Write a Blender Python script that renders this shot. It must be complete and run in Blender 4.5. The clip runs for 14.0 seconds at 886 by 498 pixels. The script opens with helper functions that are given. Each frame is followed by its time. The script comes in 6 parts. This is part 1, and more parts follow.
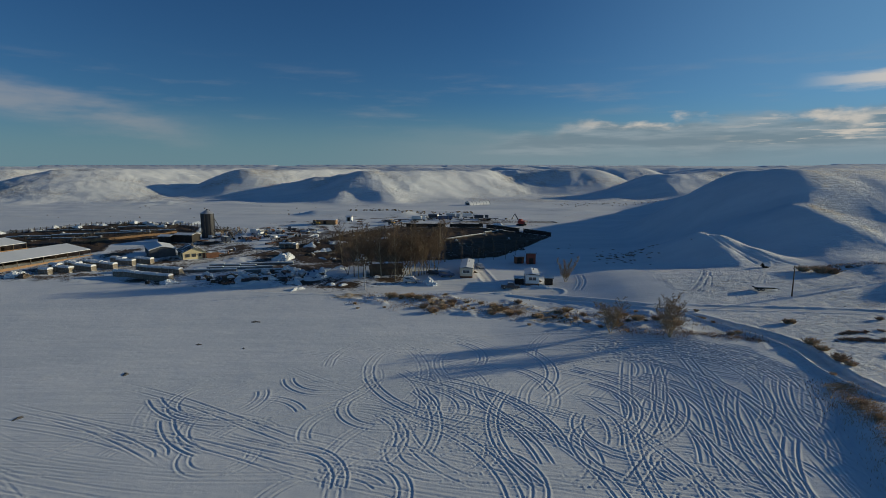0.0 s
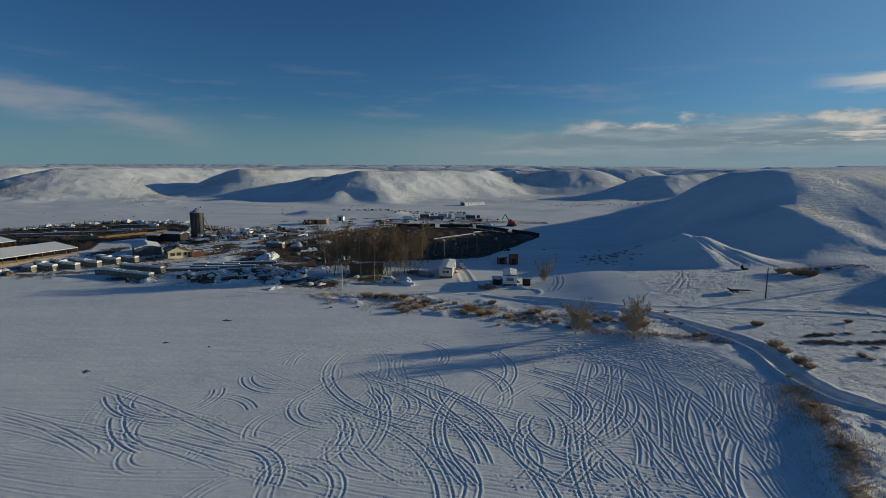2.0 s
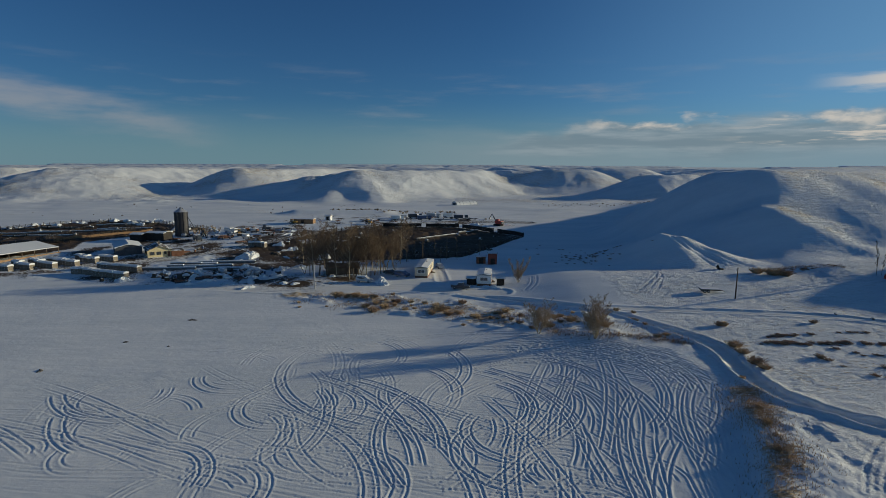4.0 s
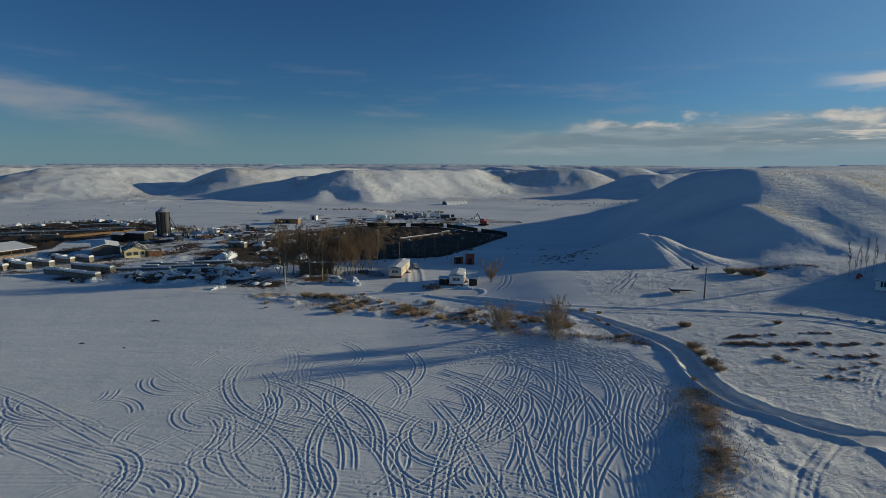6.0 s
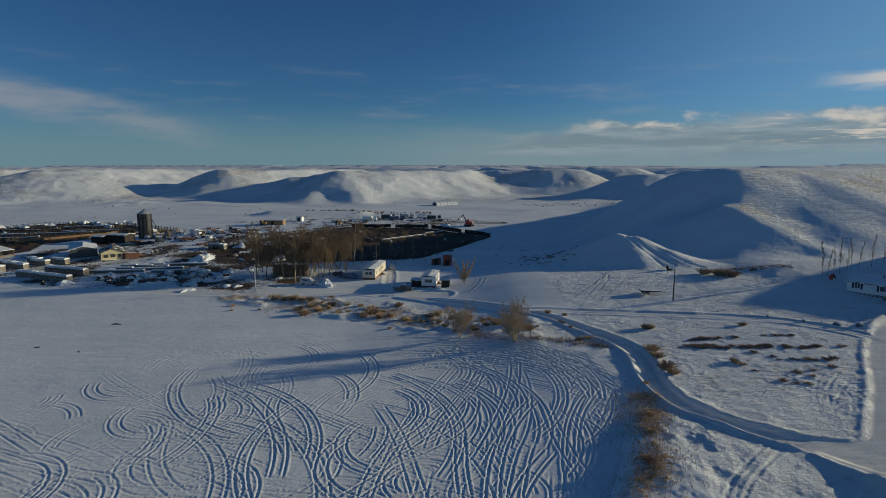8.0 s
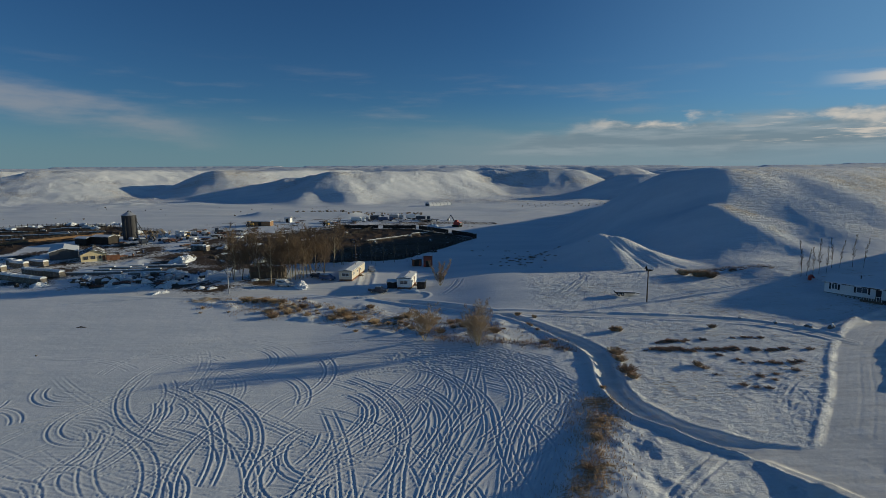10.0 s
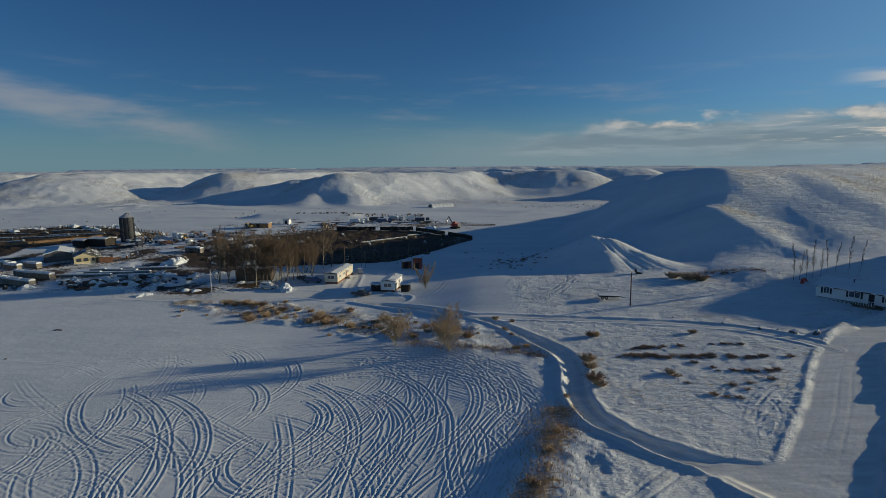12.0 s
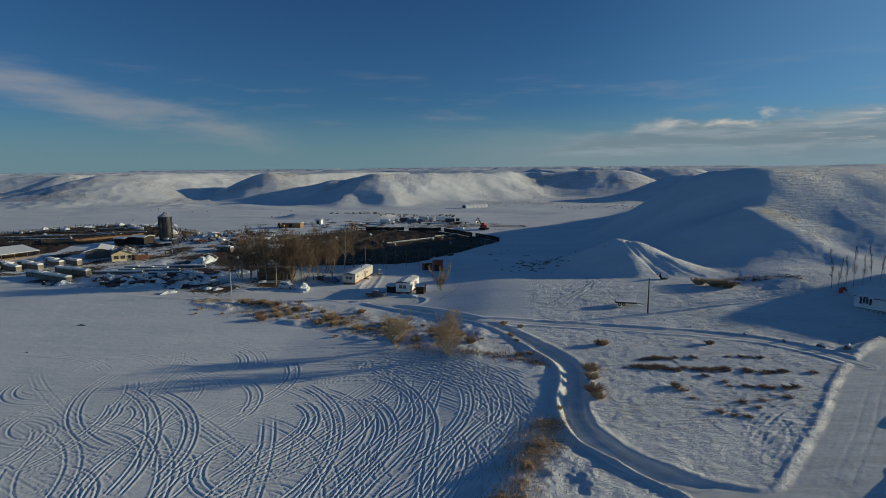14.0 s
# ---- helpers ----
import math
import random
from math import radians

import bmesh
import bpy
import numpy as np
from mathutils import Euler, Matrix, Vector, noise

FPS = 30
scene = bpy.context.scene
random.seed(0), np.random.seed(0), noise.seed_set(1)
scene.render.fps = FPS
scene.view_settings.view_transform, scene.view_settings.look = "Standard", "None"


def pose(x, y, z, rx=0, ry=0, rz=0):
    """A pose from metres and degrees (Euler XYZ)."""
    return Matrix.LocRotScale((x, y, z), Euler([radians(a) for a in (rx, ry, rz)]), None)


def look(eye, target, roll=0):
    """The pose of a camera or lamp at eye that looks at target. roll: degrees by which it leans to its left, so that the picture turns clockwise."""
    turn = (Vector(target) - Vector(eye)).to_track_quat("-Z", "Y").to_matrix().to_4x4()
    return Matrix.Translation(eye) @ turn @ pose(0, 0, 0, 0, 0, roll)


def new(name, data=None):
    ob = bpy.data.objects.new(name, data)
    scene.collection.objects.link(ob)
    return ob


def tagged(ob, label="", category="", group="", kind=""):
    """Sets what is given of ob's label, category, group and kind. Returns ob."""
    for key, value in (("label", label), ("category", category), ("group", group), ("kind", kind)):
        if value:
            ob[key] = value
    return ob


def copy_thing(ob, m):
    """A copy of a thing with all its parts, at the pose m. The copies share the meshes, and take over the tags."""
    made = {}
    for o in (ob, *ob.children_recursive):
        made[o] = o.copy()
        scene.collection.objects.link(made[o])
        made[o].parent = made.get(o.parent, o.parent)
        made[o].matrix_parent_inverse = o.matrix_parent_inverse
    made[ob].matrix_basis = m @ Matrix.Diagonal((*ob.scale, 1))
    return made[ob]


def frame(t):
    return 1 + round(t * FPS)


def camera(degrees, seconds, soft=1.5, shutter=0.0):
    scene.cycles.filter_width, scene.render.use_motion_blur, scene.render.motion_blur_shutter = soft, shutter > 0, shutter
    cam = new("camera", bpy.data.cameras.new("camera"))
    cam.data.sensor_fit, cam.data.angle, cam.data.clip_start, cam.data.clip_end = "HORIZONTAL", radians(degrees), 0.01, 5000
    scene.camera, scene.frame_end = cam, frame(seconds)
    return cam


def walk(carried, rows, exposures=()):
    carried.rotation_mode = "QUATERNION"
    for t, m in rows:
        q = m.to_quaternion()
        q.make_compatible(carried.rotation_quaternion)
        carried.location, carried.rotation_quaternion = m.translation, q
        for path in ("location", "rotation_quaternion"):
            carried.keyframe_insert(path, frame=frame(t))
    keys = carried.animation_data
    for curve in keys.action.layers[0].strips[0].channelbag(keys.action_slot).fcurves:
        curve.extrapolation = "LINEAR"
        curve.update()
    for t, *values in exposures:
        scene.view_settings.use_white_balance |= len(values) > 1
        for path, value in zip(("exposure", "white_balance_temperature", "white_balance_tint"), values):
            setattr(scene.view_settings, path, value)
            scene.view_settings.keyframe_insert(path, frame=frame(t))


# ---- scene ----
cam = camera(79.7, 14.0, soft=0.75)
METRES, EYE, TILT, LEAN, TURN = 58.0, 36.0, -8.6, 0.0, 0.0
ROWS = [
    (0.0, 0.0, 0.0, 0.0, -0.0, -0.3, 0.06),
    (0.5, 0.0351, -0.0025, -0.0004, 0.21, -0.34, -0.02),
    (1.0, 0.0695, -0.0028, -0.0005, 0.39, -0.29, -0.11),
    (1.5, 0.1039, -0.0033, -0.0008, 0.48, -0.18, -0.18),
    (2.0, 0.139, -0.003, -0.0006, 0.55, -0.27, -0.24),
    (2.5, 0.1747, -0.0011, -0.0007, 0.65, -0.36, -0.29),
    (3.0, 0.2107, 0.0014, -0.0012, 0.71, -0.33, -0.3),
    (5.5, 0.3921, 0.0253, 0.0005, 0.84, -0.29, -0.27),
    (6.0, 0.4276, 0.0304, 0.0011, 0.85, -0.34, -0.24),
    (6.5, 0.4641, 0.0359, 0.0024, 0.85, -0.29, -0.21),
    (7.0, 0.5011, 0.0418, 0.0035, 0.87, -0.32, -0.16),
    (7.5, 0.5372, 0.0489, 0.0046, 0.9, -0.35, -0.11),
    (8.0, 0.5726, 0.0566, 0.0051, 0.96, -0.27, -0.07),
    (10.5, 0.742, 0.1021, 0.0081, 1.4, -0.2, 0.15),
    (11.0, 0.7786, 0.1136, 0.0081, 1.56, -0.13, 0.18),
    (11.5, 0.8102, 0.1239, 0.0099, 1.74, -0.16, 0.19),
    (12.0, 0.8456, 0.1358, 0.013, 2.69, -0.09, 0.11),
    (12.5, 0.8769, 0.1474, 0.0152, 4.01, -0.11, -0.06),
    (13.0, 0.9096, 0.16, 0.0171, 5.93, -0.04, -0.28),
    (13.5, 0.9418, 0.1726, 0.0192, 6.73, -0.14, -0.38),
    (14.0, 0.9744, 0.1853, 0.021, 7.35, -0.07, -0.5),
]
walk(cam, [(t, pose(0, 0, EYE, TILT, LEAN, TURN) @ pose(METRES * x, METRES * y, METRES * z, 90 + pitch, roll, yaw)) for t, x, y, z, yaw, pitch, roll in ROWS])

# ---- sky, sun ----
SUN_AZ, SUN_EL = 16.3, 10.4  # degrees from +x towards +y, and above the horizon
SUN_DIR = Vector((math.cos(radians(SUN_EL)) * math.cos(radians(SUN_AZ)), math.cos(radians(SUN_EL)) * math.sin(radians(SUN_AZ)), math.sin(radians(SUN_EL))))
scene.view_settings.exposure = 0.0


def make_world():
    w = bpy.data.worlds.new("winter_sky")
    scene.world = w
    w.use_nodes = True
    nt = w.node_tree
    nt.nodes.clear()
    N, L = nt.nodes.new, nt.links.new
    out, bg = N("ShaderNodeOutputWorld"), N("ShaderNodeBackground")
    bg.inputs["Strength"].default_value = 0.05
    sky = N("ShaderNodeTexSky")
    sky.sky_type, sky.sun_disc = "NISHITA", False
    sky.sun_elevation, sky.sun_rotation = radians(SUN_EL), radians(90 - SUN_AZ)
    sky.altitude, sky.air_density, sky.dust_density, sky.ozone_density = 1500, 1.0, 0.28, 3.0

    def math_node(op, a, b=None, c=None, clamp=False):
        n = N("ShaderNodeMath")
        n.operation, n.use_clamp = op, clamp
        for i, v in enumerate((a, b, c)):
            if isinstance(v, (int, float)):
                n.inputs[i].default_value = v
            elif v is not None:
                L(v, n.inputs[i])
        return n.outputs[0]

    def step(v, lo, hi):
        n = N("ShaderNodeMapRange")
        n.interpolation_type = "SMOOTHSTEP"
        L(v, n.inputs[0])
        for i, q in ((1, lo), (2, hi)):
            if isinstance(q, (int, float)):
                n.inputs[i].default_value = q
            else:
                L(q, n.inputs[i])
        return n.outputs[0]

    def mixed(f, a, b):
        n = N("ShaderNodeMix")
        n.data_type = "RGBA"
        L(f, n.inputs["Factor"])
        for k, v in ((6, a), (7, b)):
            if isinstance(v, tuple):
                n.inputs[k].default_value = (*v, 1)
            else:
                L(v, n.inputs[k])
        return n.outputs[2]

    co, sep = N("ShaderNodeTexCoord"), N("ShaderNodeSeparateXYZ")
    L(co.outputs["Generated"], sep.inputs[0])
    x, y, z = sep.outputs
    flat = math_node("SQRT", math_node("ADD", math_node("MULTIPLY", x, x), math_node("MULTIPLY", y, y)))
    rise = math_node("DIVIDE", z, math_node("MAXIMUM", flat, 0.02))
    az = math_node("ARCTAN2", x, y)

    def cloud_noise(sx, sz, detail, shift):
        v = N("ShaderNodeCombineXYZ")
        L(math_node("MULTIPLY_ADD", az, sx, shift), v.inputs[0])
        L(math_node("MULTIPLY", rise, sz), v.inputs[1])
        n = N("ShaderNodeTexNoise")
        n.inputs["Scale"].default_value, n.inputs["Detail"].default_value, n.inputs["Roughness"].default_value = 1.0, detail, 0.55
        L(v.outputs[0], n.inputs["Vector"])
        return n.outputs["Fac"]

    def tint(col, rgb):
        n = N("ShaderNodeMix")
        n.data_type, n.blend_type = "RGBA", "MULTIPLY"
        n.inputs["Factor"].default_value = 1.0
        L(col, n.inputs[6])
        n.inputs[7].default_value = (*rgb, 1)
        return n.outputs[2]

    col = tint(sky.outputs[0], SKY_TINT)
    # grey haze towards the horizon
    haze = math_node("MULTIPLY", step(rise, 0.12, 0.0), 0.85)
    col = mixed(haze, col, HAZE)
    # the brighter side of the sky, towards the sun
    glow = math_node("MULTIPLY", step(az, 0.05, 1.0), step(rise, 0.9, 0.1))
    col = mixed(math_node("MULTIPLY", glow, 0.62), col, GLOW)
    # thin wisps
    wisp = math_node("MULTIPLY", step(cloud_noise(5.0, 34.0, 5, 2.0), 0.5, 0.8), math_node("MULTIPLY", step(rise, 0.05, 0.09), step(rise, 0.2, 0.13)))
    col = mixed(math_node("MULTIPLY", wisp, 0.3), col, WISP)
    # the long slanting cloud
    line = math_node("MULTIPLY_ADD", az, -0.2, -0.03)
    ragged = math_node("MULTIPLY", math_node("SUBTRACT", cloud_noise(7, 36, 6, 7.0), 0.5), 0.07)
    off = math_node("ADD", math_node("ABSOLUTE", math_node("SUBTRACT", rise, line)), ragged)
    slant = math_node("MULTIPLY", step(off, 0.042, 0.0), math_node("MULTIPLY", step(az, -0.36, -0.54), step(cloud_noise(6, 26, 6, 3.0), 0.25, 0.65)))
    col = mixed(math_node("MULTIPLY", slant, 0.62), col, WISP)
    # grey veil low over the hills, thinning out to one side
    veil = math_node("MULTIPLY", step(math_node("ADD", rise, math_node("MULTIPLY", math_node("SUBTRACT", cloud_noise(6, 40, 6, 4.0), 0.5), 0.06)), 0.085, 0.03), step(az, -0.28, 0.12))
    col = mixed(math_node("MULTIPLY", veil, 0.6), col, VEIL)
    # the cloud bank with ragged tops, lit here and there
    top = math_node("ADD", math_node("MULTIPLY", step(az, -0.12, 0.3), 0.074), math_node("MULTIPLY", math_node("SUBTRACT", cloud_noise(9, 30, 7, 1.0), 0.5), 0.075))
    under = math_node("SUBTRACT", rise, top)
    body = math_node("MULTIPLY", step(under, 0.012, -0.012), step(az, -0.08, 0.26))
    body = math_node("MULTIPLY", body, step(math_node("ADD", rise, math_node("MULTIPLY", math_node("SUBTRACT", cloud_noise(5, 30, 5, 6.0), 0.5), 0.05)), 0.006, 0.04))
    bank = mixed(step(cloud_noise(7, 60, 6, 8.0), 0.4, 0.68), BANK, BANK_LIT)
    col = mixed(math_node("MULTIPLY", body, 0.78), col, bank)
    lit = math_node("MULTIPLY", step(math_node("ABSOLUTE", math_node("ADD", under, 0.003)), 0.013, 0.0), step(cloud_noise(9, 22, 5, 11.0), 0.47, 0.63))
    puffs = math_node("MULTIPLY", step(cloud_noise(10, 85, 7, 5.0), 0.53, 0.66), math_node("MULTIPLY", step(rise, 0.026, 0.038), step(az, 0.42, 0.62)))
    puffs = math_node("MULTIPLY", puffs, step(rise, 0.085, 0.066))
    lit = math_node("MAXIMUM", math_node("MULTIPLY", lit, step(az, 0.18, 0.32)), puffs)
    col = mixed(math_node("MULTIPLY", lit, 0.75), col, LIT)
    high = math_node("MULTIPLY", step(math_node("ADD", math_node("ABSOLUTE", math_node("SUBTRACT", rise, 0.122)), math_node("MULTIPLY", math_node("SUBTRACT", cloud_noise(9, 50, 6, 9.0), 0.5), 0.04)), 0.016, 0.0), step(az, 0.56, 0.68))
    col = mixed(math_node("MULTIPLY", high, 0.75), col, LIT)
    L(col, bg.inputs[0])
    L(bg.outputs[0], out.inputs[0])


# sky colours, before the sky's strength of 0.05
SKY_TINT, GLOW, HAZE, WISP = (0.535, 0.95, 1.31), (3.4, 7.0, 10.4), (2.7, 4.7, 5.7), (5.8, 6.0, 6.4)
VEIL, BANK, BANK_LIT, LIT = (4.2, 5.5, 6.2), (3.3, 4.5, 5.3), (5.8, 6.8, 7.4), (13.0, 11.8, 10.2)
make_world()
sun_data = bpy.data.lights.new("sun", "SUN")
sun_data.energy, sun_data.angle, sun_data.color = 3.5, radians(0.5), (1.0, 0.9, 0.63)
sun = new("sun", sun_data)
sun.matrix_world = look(SUN_DIR * 500, (0, 0, 0))

# ---- materials ----


def base_material(name, color, rough=0.8, metal=0.0):
    m = bpy.data.materials.new(name)
    m.use_nodes = True
    b = m.node_tree.nodes["Principled BSDF"]
    b.inputs["Base Color"].default_value = (*color, 1)
    b.inputs["Roughness"].default_value = rough
    b.inputs["Metallic"].default_value = metal
    return m


# -- terrain begin


def S(u):
    u = np.clip(u, 0.0, 1.0)
    return u * u * (3 - 2 * u)


TABLE = np.random.RandomState(7).rand(256, 256)


def vnoise(x, y):
    """Smooth value noise, 0 to 1, one cell a unit."""
    xi, yi = np.floor(x).astype(int), np.floor(y).astype(int)
    fx, fy = x - xi, y - yi
    fx, fy = fx * fx * (3 - 2 * fx), fy * fy * (3 - 2 * fy)
    a, b = TABLE[xi & 255, yi & 255], TABLE[(xi + 1) & 255, yi & 255]
    c, d = TABLE[xi & 255, (yi + 1) & 255], TABLE[(xi + 1) & 255, (yi + 1) & 255]
    return (a * (1 - fx) + b * fx) * (1 - fy) + (c * (1 - fx) + d * fx) * fy


def fbm(x, y, size, octaves=4):
    """Fractal noise, about -1 to 1, the largest waves of that size."""
    z, amp = 0.0, 1.0
    for k in range(octaves):
        z = z + amp * (2 * vnoise(x / size + 17.3 * k, y / size + 9.1 * k) - 1)
        size, amp = size * 0.5, amp * 0.5
    return z * 0.75


def smax(a, b, k):
    h = np.clip(0.5 + 0.5 * (a - b) / k, 0, 1)
    return b + (a - b) * h + k * h * (1 - h)


def ridge(z, x, y, a, b, r, steep, k=7.0, w=5.0):
    """Raise z to a ridge from a to b, flat for r to both sides, then falling away."""
    dx, dy = b[0] - a[0], b[1] - a[1]
    u = np.clip(((x - a[0]) * dx + (y - a[1]) * dy) / (dx * dx + dy * dy), 0, 1)
    d = np.maximum(np.hypot(x - a[0] - u * dx, y - a[1] - u * dy) - r, 0)
    top = a[2] + (b[2] - a[2]) * u
    return smax(z, top - steep * (np.sqrt(d * d + w * w) - w), k)


def valley_floor(x, y):
    """The field, the flat of the farm and the gentle rise to the right."""
    z = 0.9 * S((y - 110) / 50) + 4.0 * S((y - 170) / 160)
    ramp = 0.045 * (np.sqrt((x - 30) ** 2 + 64) + x - 30) / 2 + 0.02 * np.clip(y - 60, 0, 90) * S((x - 20) / 40)
    ramp = np.minimum(ramp, 9 + 0 * ramp) * S((x - 12) / 40) * (1 - S((y - 150) / 70))
    return z + ramp + 1.1 * S((x - 112) / 15) * S((y - 134) / 7) * S((178 - y) / 20)


def hills(x, y, z):
    wx, wy = x + 6 * fbm(x, y, 90, 3), y + 6 * fbm(x + 500, y, 90, 3)
    near = (x + 3 * fbm(x, y, 48, 2), y + 3 * fbm(x + 300, y, 48, 2))
    # the plateau behind the valley, and far mesas on it
    z = z + 25 * S((y - 760) / 150) * (1 - 0.9 * S((x - 60) / 90) * (1 - S((x - 420) / 200)) * (1 - S((y - 1200) / 500)))
    for k in range(26):
        q = random.Random(40 + k)
        yy = 950 + 3400 * (k / 26) ** 1.3
        xx = q.uniform(-0.95, 0.95) * yy
        half = q.uniform(0.05, 0.22) * yy
        zz = 31.5 + q.uniform(0.6, 3.6) * yy / 1000
        z = ridge(z, wx, wy, (xx - half, yy, zz), (xx + half, yy + q.uniform(-80, 80), zz), 30, 0.3, 6)
    # low bank beside the wash
    z = ridge(z, x, y, (-28, 346, 7.0), (-80, 341, 7.2), 3, 0.25, 1.5, 2)
    # left mesa, and one far behind it
    z = ridge(z, wx, wy, (-590, 730, 32), (-560, 900, 32), 14, 0.4)
    z = ridge(z, wx, wy, (-397, 566, 32), (-290, 790, 32), 12, 0.27)
    z = ridge(z, wx, wy, (-402, 560, 31.5), (-424, 548, 17), 2, 0.42, 4)
    z = ridge(z, wx, wy, (-424, 548, 17), (-456, 540, 3.5), 2, 0.36, 3)
    z = ridge(z, wx, wy, (-384, 572, 27), (-366, 510, 6), 2, 0.38, 5)
    # middle mesa with its long spur
    z = ridge(z, wx, wy, (-214, 598, 32), (-110, 770, 31), 13, 0.42, 5)
    z = ridge(z, wx, wy, (-210, 600, 30), (-248, 589, 18.5), 2, 0.42, 3)
    z = ridge(z, wx, wy, (-248, 589, 18.5), (-286, 578, 10.7), 3, 0.38, 3)
    z = ridge(z, wx, wy, (-286, 578, 10.0), (-323, 567, 6.6), 3, 0.34, 3)
    z = ridge(z, wx, wy, (-323, 567, 6.6), (-361, 556, 3.5), 4, 0.25, 3)
    z = ridge(z, wx, wy, (-202, 594, 30), (-194, 540, 8), 3, 0.42, 5)
    z = ridge(z, wx, wy, (-176, 640, 29), (-158, 590, 9), 2, 0.4, 5)
    # central mesa, its spur and the lobes of its lit face
    z = ridge(z, wx, wy, (-74, 532, 31), (40, 645, 30.5), 11, 0.42)
    z = ridge(z, wx, wy, (30, 640, 30), (75, 720, 28), 10, 0.42)
    z = ridge(z, wx, wy, (-66, 520, 28.5), (-42, 445, 6), 3, 0.4, 4)
    z = ridge(z, wx, wy, (-84, 556, 31), (-130, 551, 25.5), 2, 0.4, 4)
    z = ridge(z, wx, wy, (-130, 551, 25.5), (-172, 540, 16), 2, 0.36, 4)
    z = ridge(z, wx, wy, (-172, 540, 16), (-212, 522, 6.5), 3, 0.3, 4)
    z = ridge(z, wx, wy, (-96, 500, 15), (-86, 468, 10.5), 1, 0.34, 4)
    z = ridge(z, wx, wy, (-86, 468, 10.5), (-84, 450, 4.5), 2, 0.32, 4)
    z = ridge(z, wx, wy, (-20, 582, 28), (8, 500, 5), 2, 0.4, 4)
    z = ridge(z, wx, wy, (30, 632, 28), (44, 545, 6), 2, 0.4, 4)
    z = ridge(z, wx, wy, (60, 650, 26), (78, 585, 8), 2, 0.4, 4)
    # right mesa
    z = ridge(z, wx, wy, (92, 680, 29.8), (182, 664, 29.8), 10, 0.4)
    z = ridge(z, wx, wy, (182, 660, 29.5), (208, 632, 15), 2, 0.42, 4)
    z = ridge(z, wx, wy, (140, 668, 28), (146, 610, 7), 2, 0.4, 5)
    z = ridge(z, wx, wy, (104, 675, 28), (96, 626, 9), 2, 0.4, 5)
    z = ridge(z, wx, wy, (150, 670, 30), (120, 900, 31), 20, 0.4)
    # hill behind the near one
    z = ridge(z, wx, wy, (225, 545, 27.5), (420, 620, 31), 10, 0.38)
    z = ridge(z, wx, wy, (205, 540, 24), (160, 500, 8), 2, 0.35)
    # the near hill, its nose and spurs, then an unseen bank added to the right
    nx, ny = near
    z = ridge(z, nx, ny, (156, 250, 33.8), (262, 362, 34.0), 10, 0.68, 6, 13)
    z = ridge(z, nx, ny, (262, 356, 33.6), (430, 390, 35), 12, 0.3, 7, 14)
    # its broad front, furrowed by shallow gullies that run straight down
    sunny = S((0.72 * (nx - 154) - 0.69 * (ny - 249) + 14) / 40)
    z = z + sunny * (ridge(z, nx, ny, (184, 256, 33.6), (400, 410, 36), 3, 0.345, 5, 16) - z)
    z = ridge(z, nx, ny, (152, 246, 31.5), (126, 252, 16), 1, 0.62, 6)
    z = ridge(z, nx, ny, (118, 256, 8.5), (100, 270, 4), 4, 0.3, 5)
    z = ridge(z, nx, ny, (156, 236, 32), (138, 204, 20.5), 2, 0.42, 6, 3)
    z = ridge(z, nx, ny, (138, 204, 20.5), (144, 187, 14.6), 1, 0.42, 2.5, 2)
    z = ridge(z, nx, ny, (144, 187, 14.6), (150, 169, 9.6), 1, 0.38, 2.0, 2)
    z = ridge(z, nx, ny, (150, 169, 9.6), (149, 150, 6.5), 1, 0.3, 2.0, 2)
    # shallow gully and the second rib beside that spur
    z = z + sunny * (ridge(z, nx, ny, (166, 238, 29.5), (172, 190, 13.8), 2, 0.24, 3, 6) - z)
    z = z + sunny * (ridge(z, nx, ny, (172, 190, 13.8), (174, 165, 8.0), 2, 0.22, 3, 6) - z)
    # bank out of view, shaped to throw the shadow before the white house
    z = ridge(z, nx, ny, (215, 142, 24.2), (215, 155, 25.0), 3, 0.85, 4)
    z = ridge(z, nx, ny, (215, 155, 25.0), (215, 160, 23.8), 3, 0.85, 4)
    z = ridge(z, nx, ny, (221, 159, 24), (420, 213, 42), 3, 0.8, 4)
    front = S((x - 140) / 14) * S((z - 9) / 8) * S((34.5 - z) / 5) * S((300 - y) / 40)
    z = z + front * (1.0 * fbm(x + 0.05 * y, y * 0.1, 30, 2))
    return z


def mound(x, y, z):
    """The small knoll in front of the near hill."""
    z = ridge(z, x, y, (90.5, 185, 12.4), (95.5, 181, 11.9), 0.5, 0.46, 2.0, 1.0)
    z = ridge(z, x, y, (95.5, 181, 11.9), (103, 171, 8.6), 0.5, 0.42, 2.0, 1.0)
    z = ridge(z, x, y, (103, 171, 8.6), (114, 160, 5.4), 1, 0.36, 2.0, 1.5)
    z = ridge(z, x, y, (90.5, 185, 12.4), (92, 171, 8.8), 0.5, 0.42, 2.0, 1.0)
    return ridge(z, x, y, (92, 171, 8.8), (92.5, 159, 4.8), 0.5, 0.42, 2.0, 1.0)


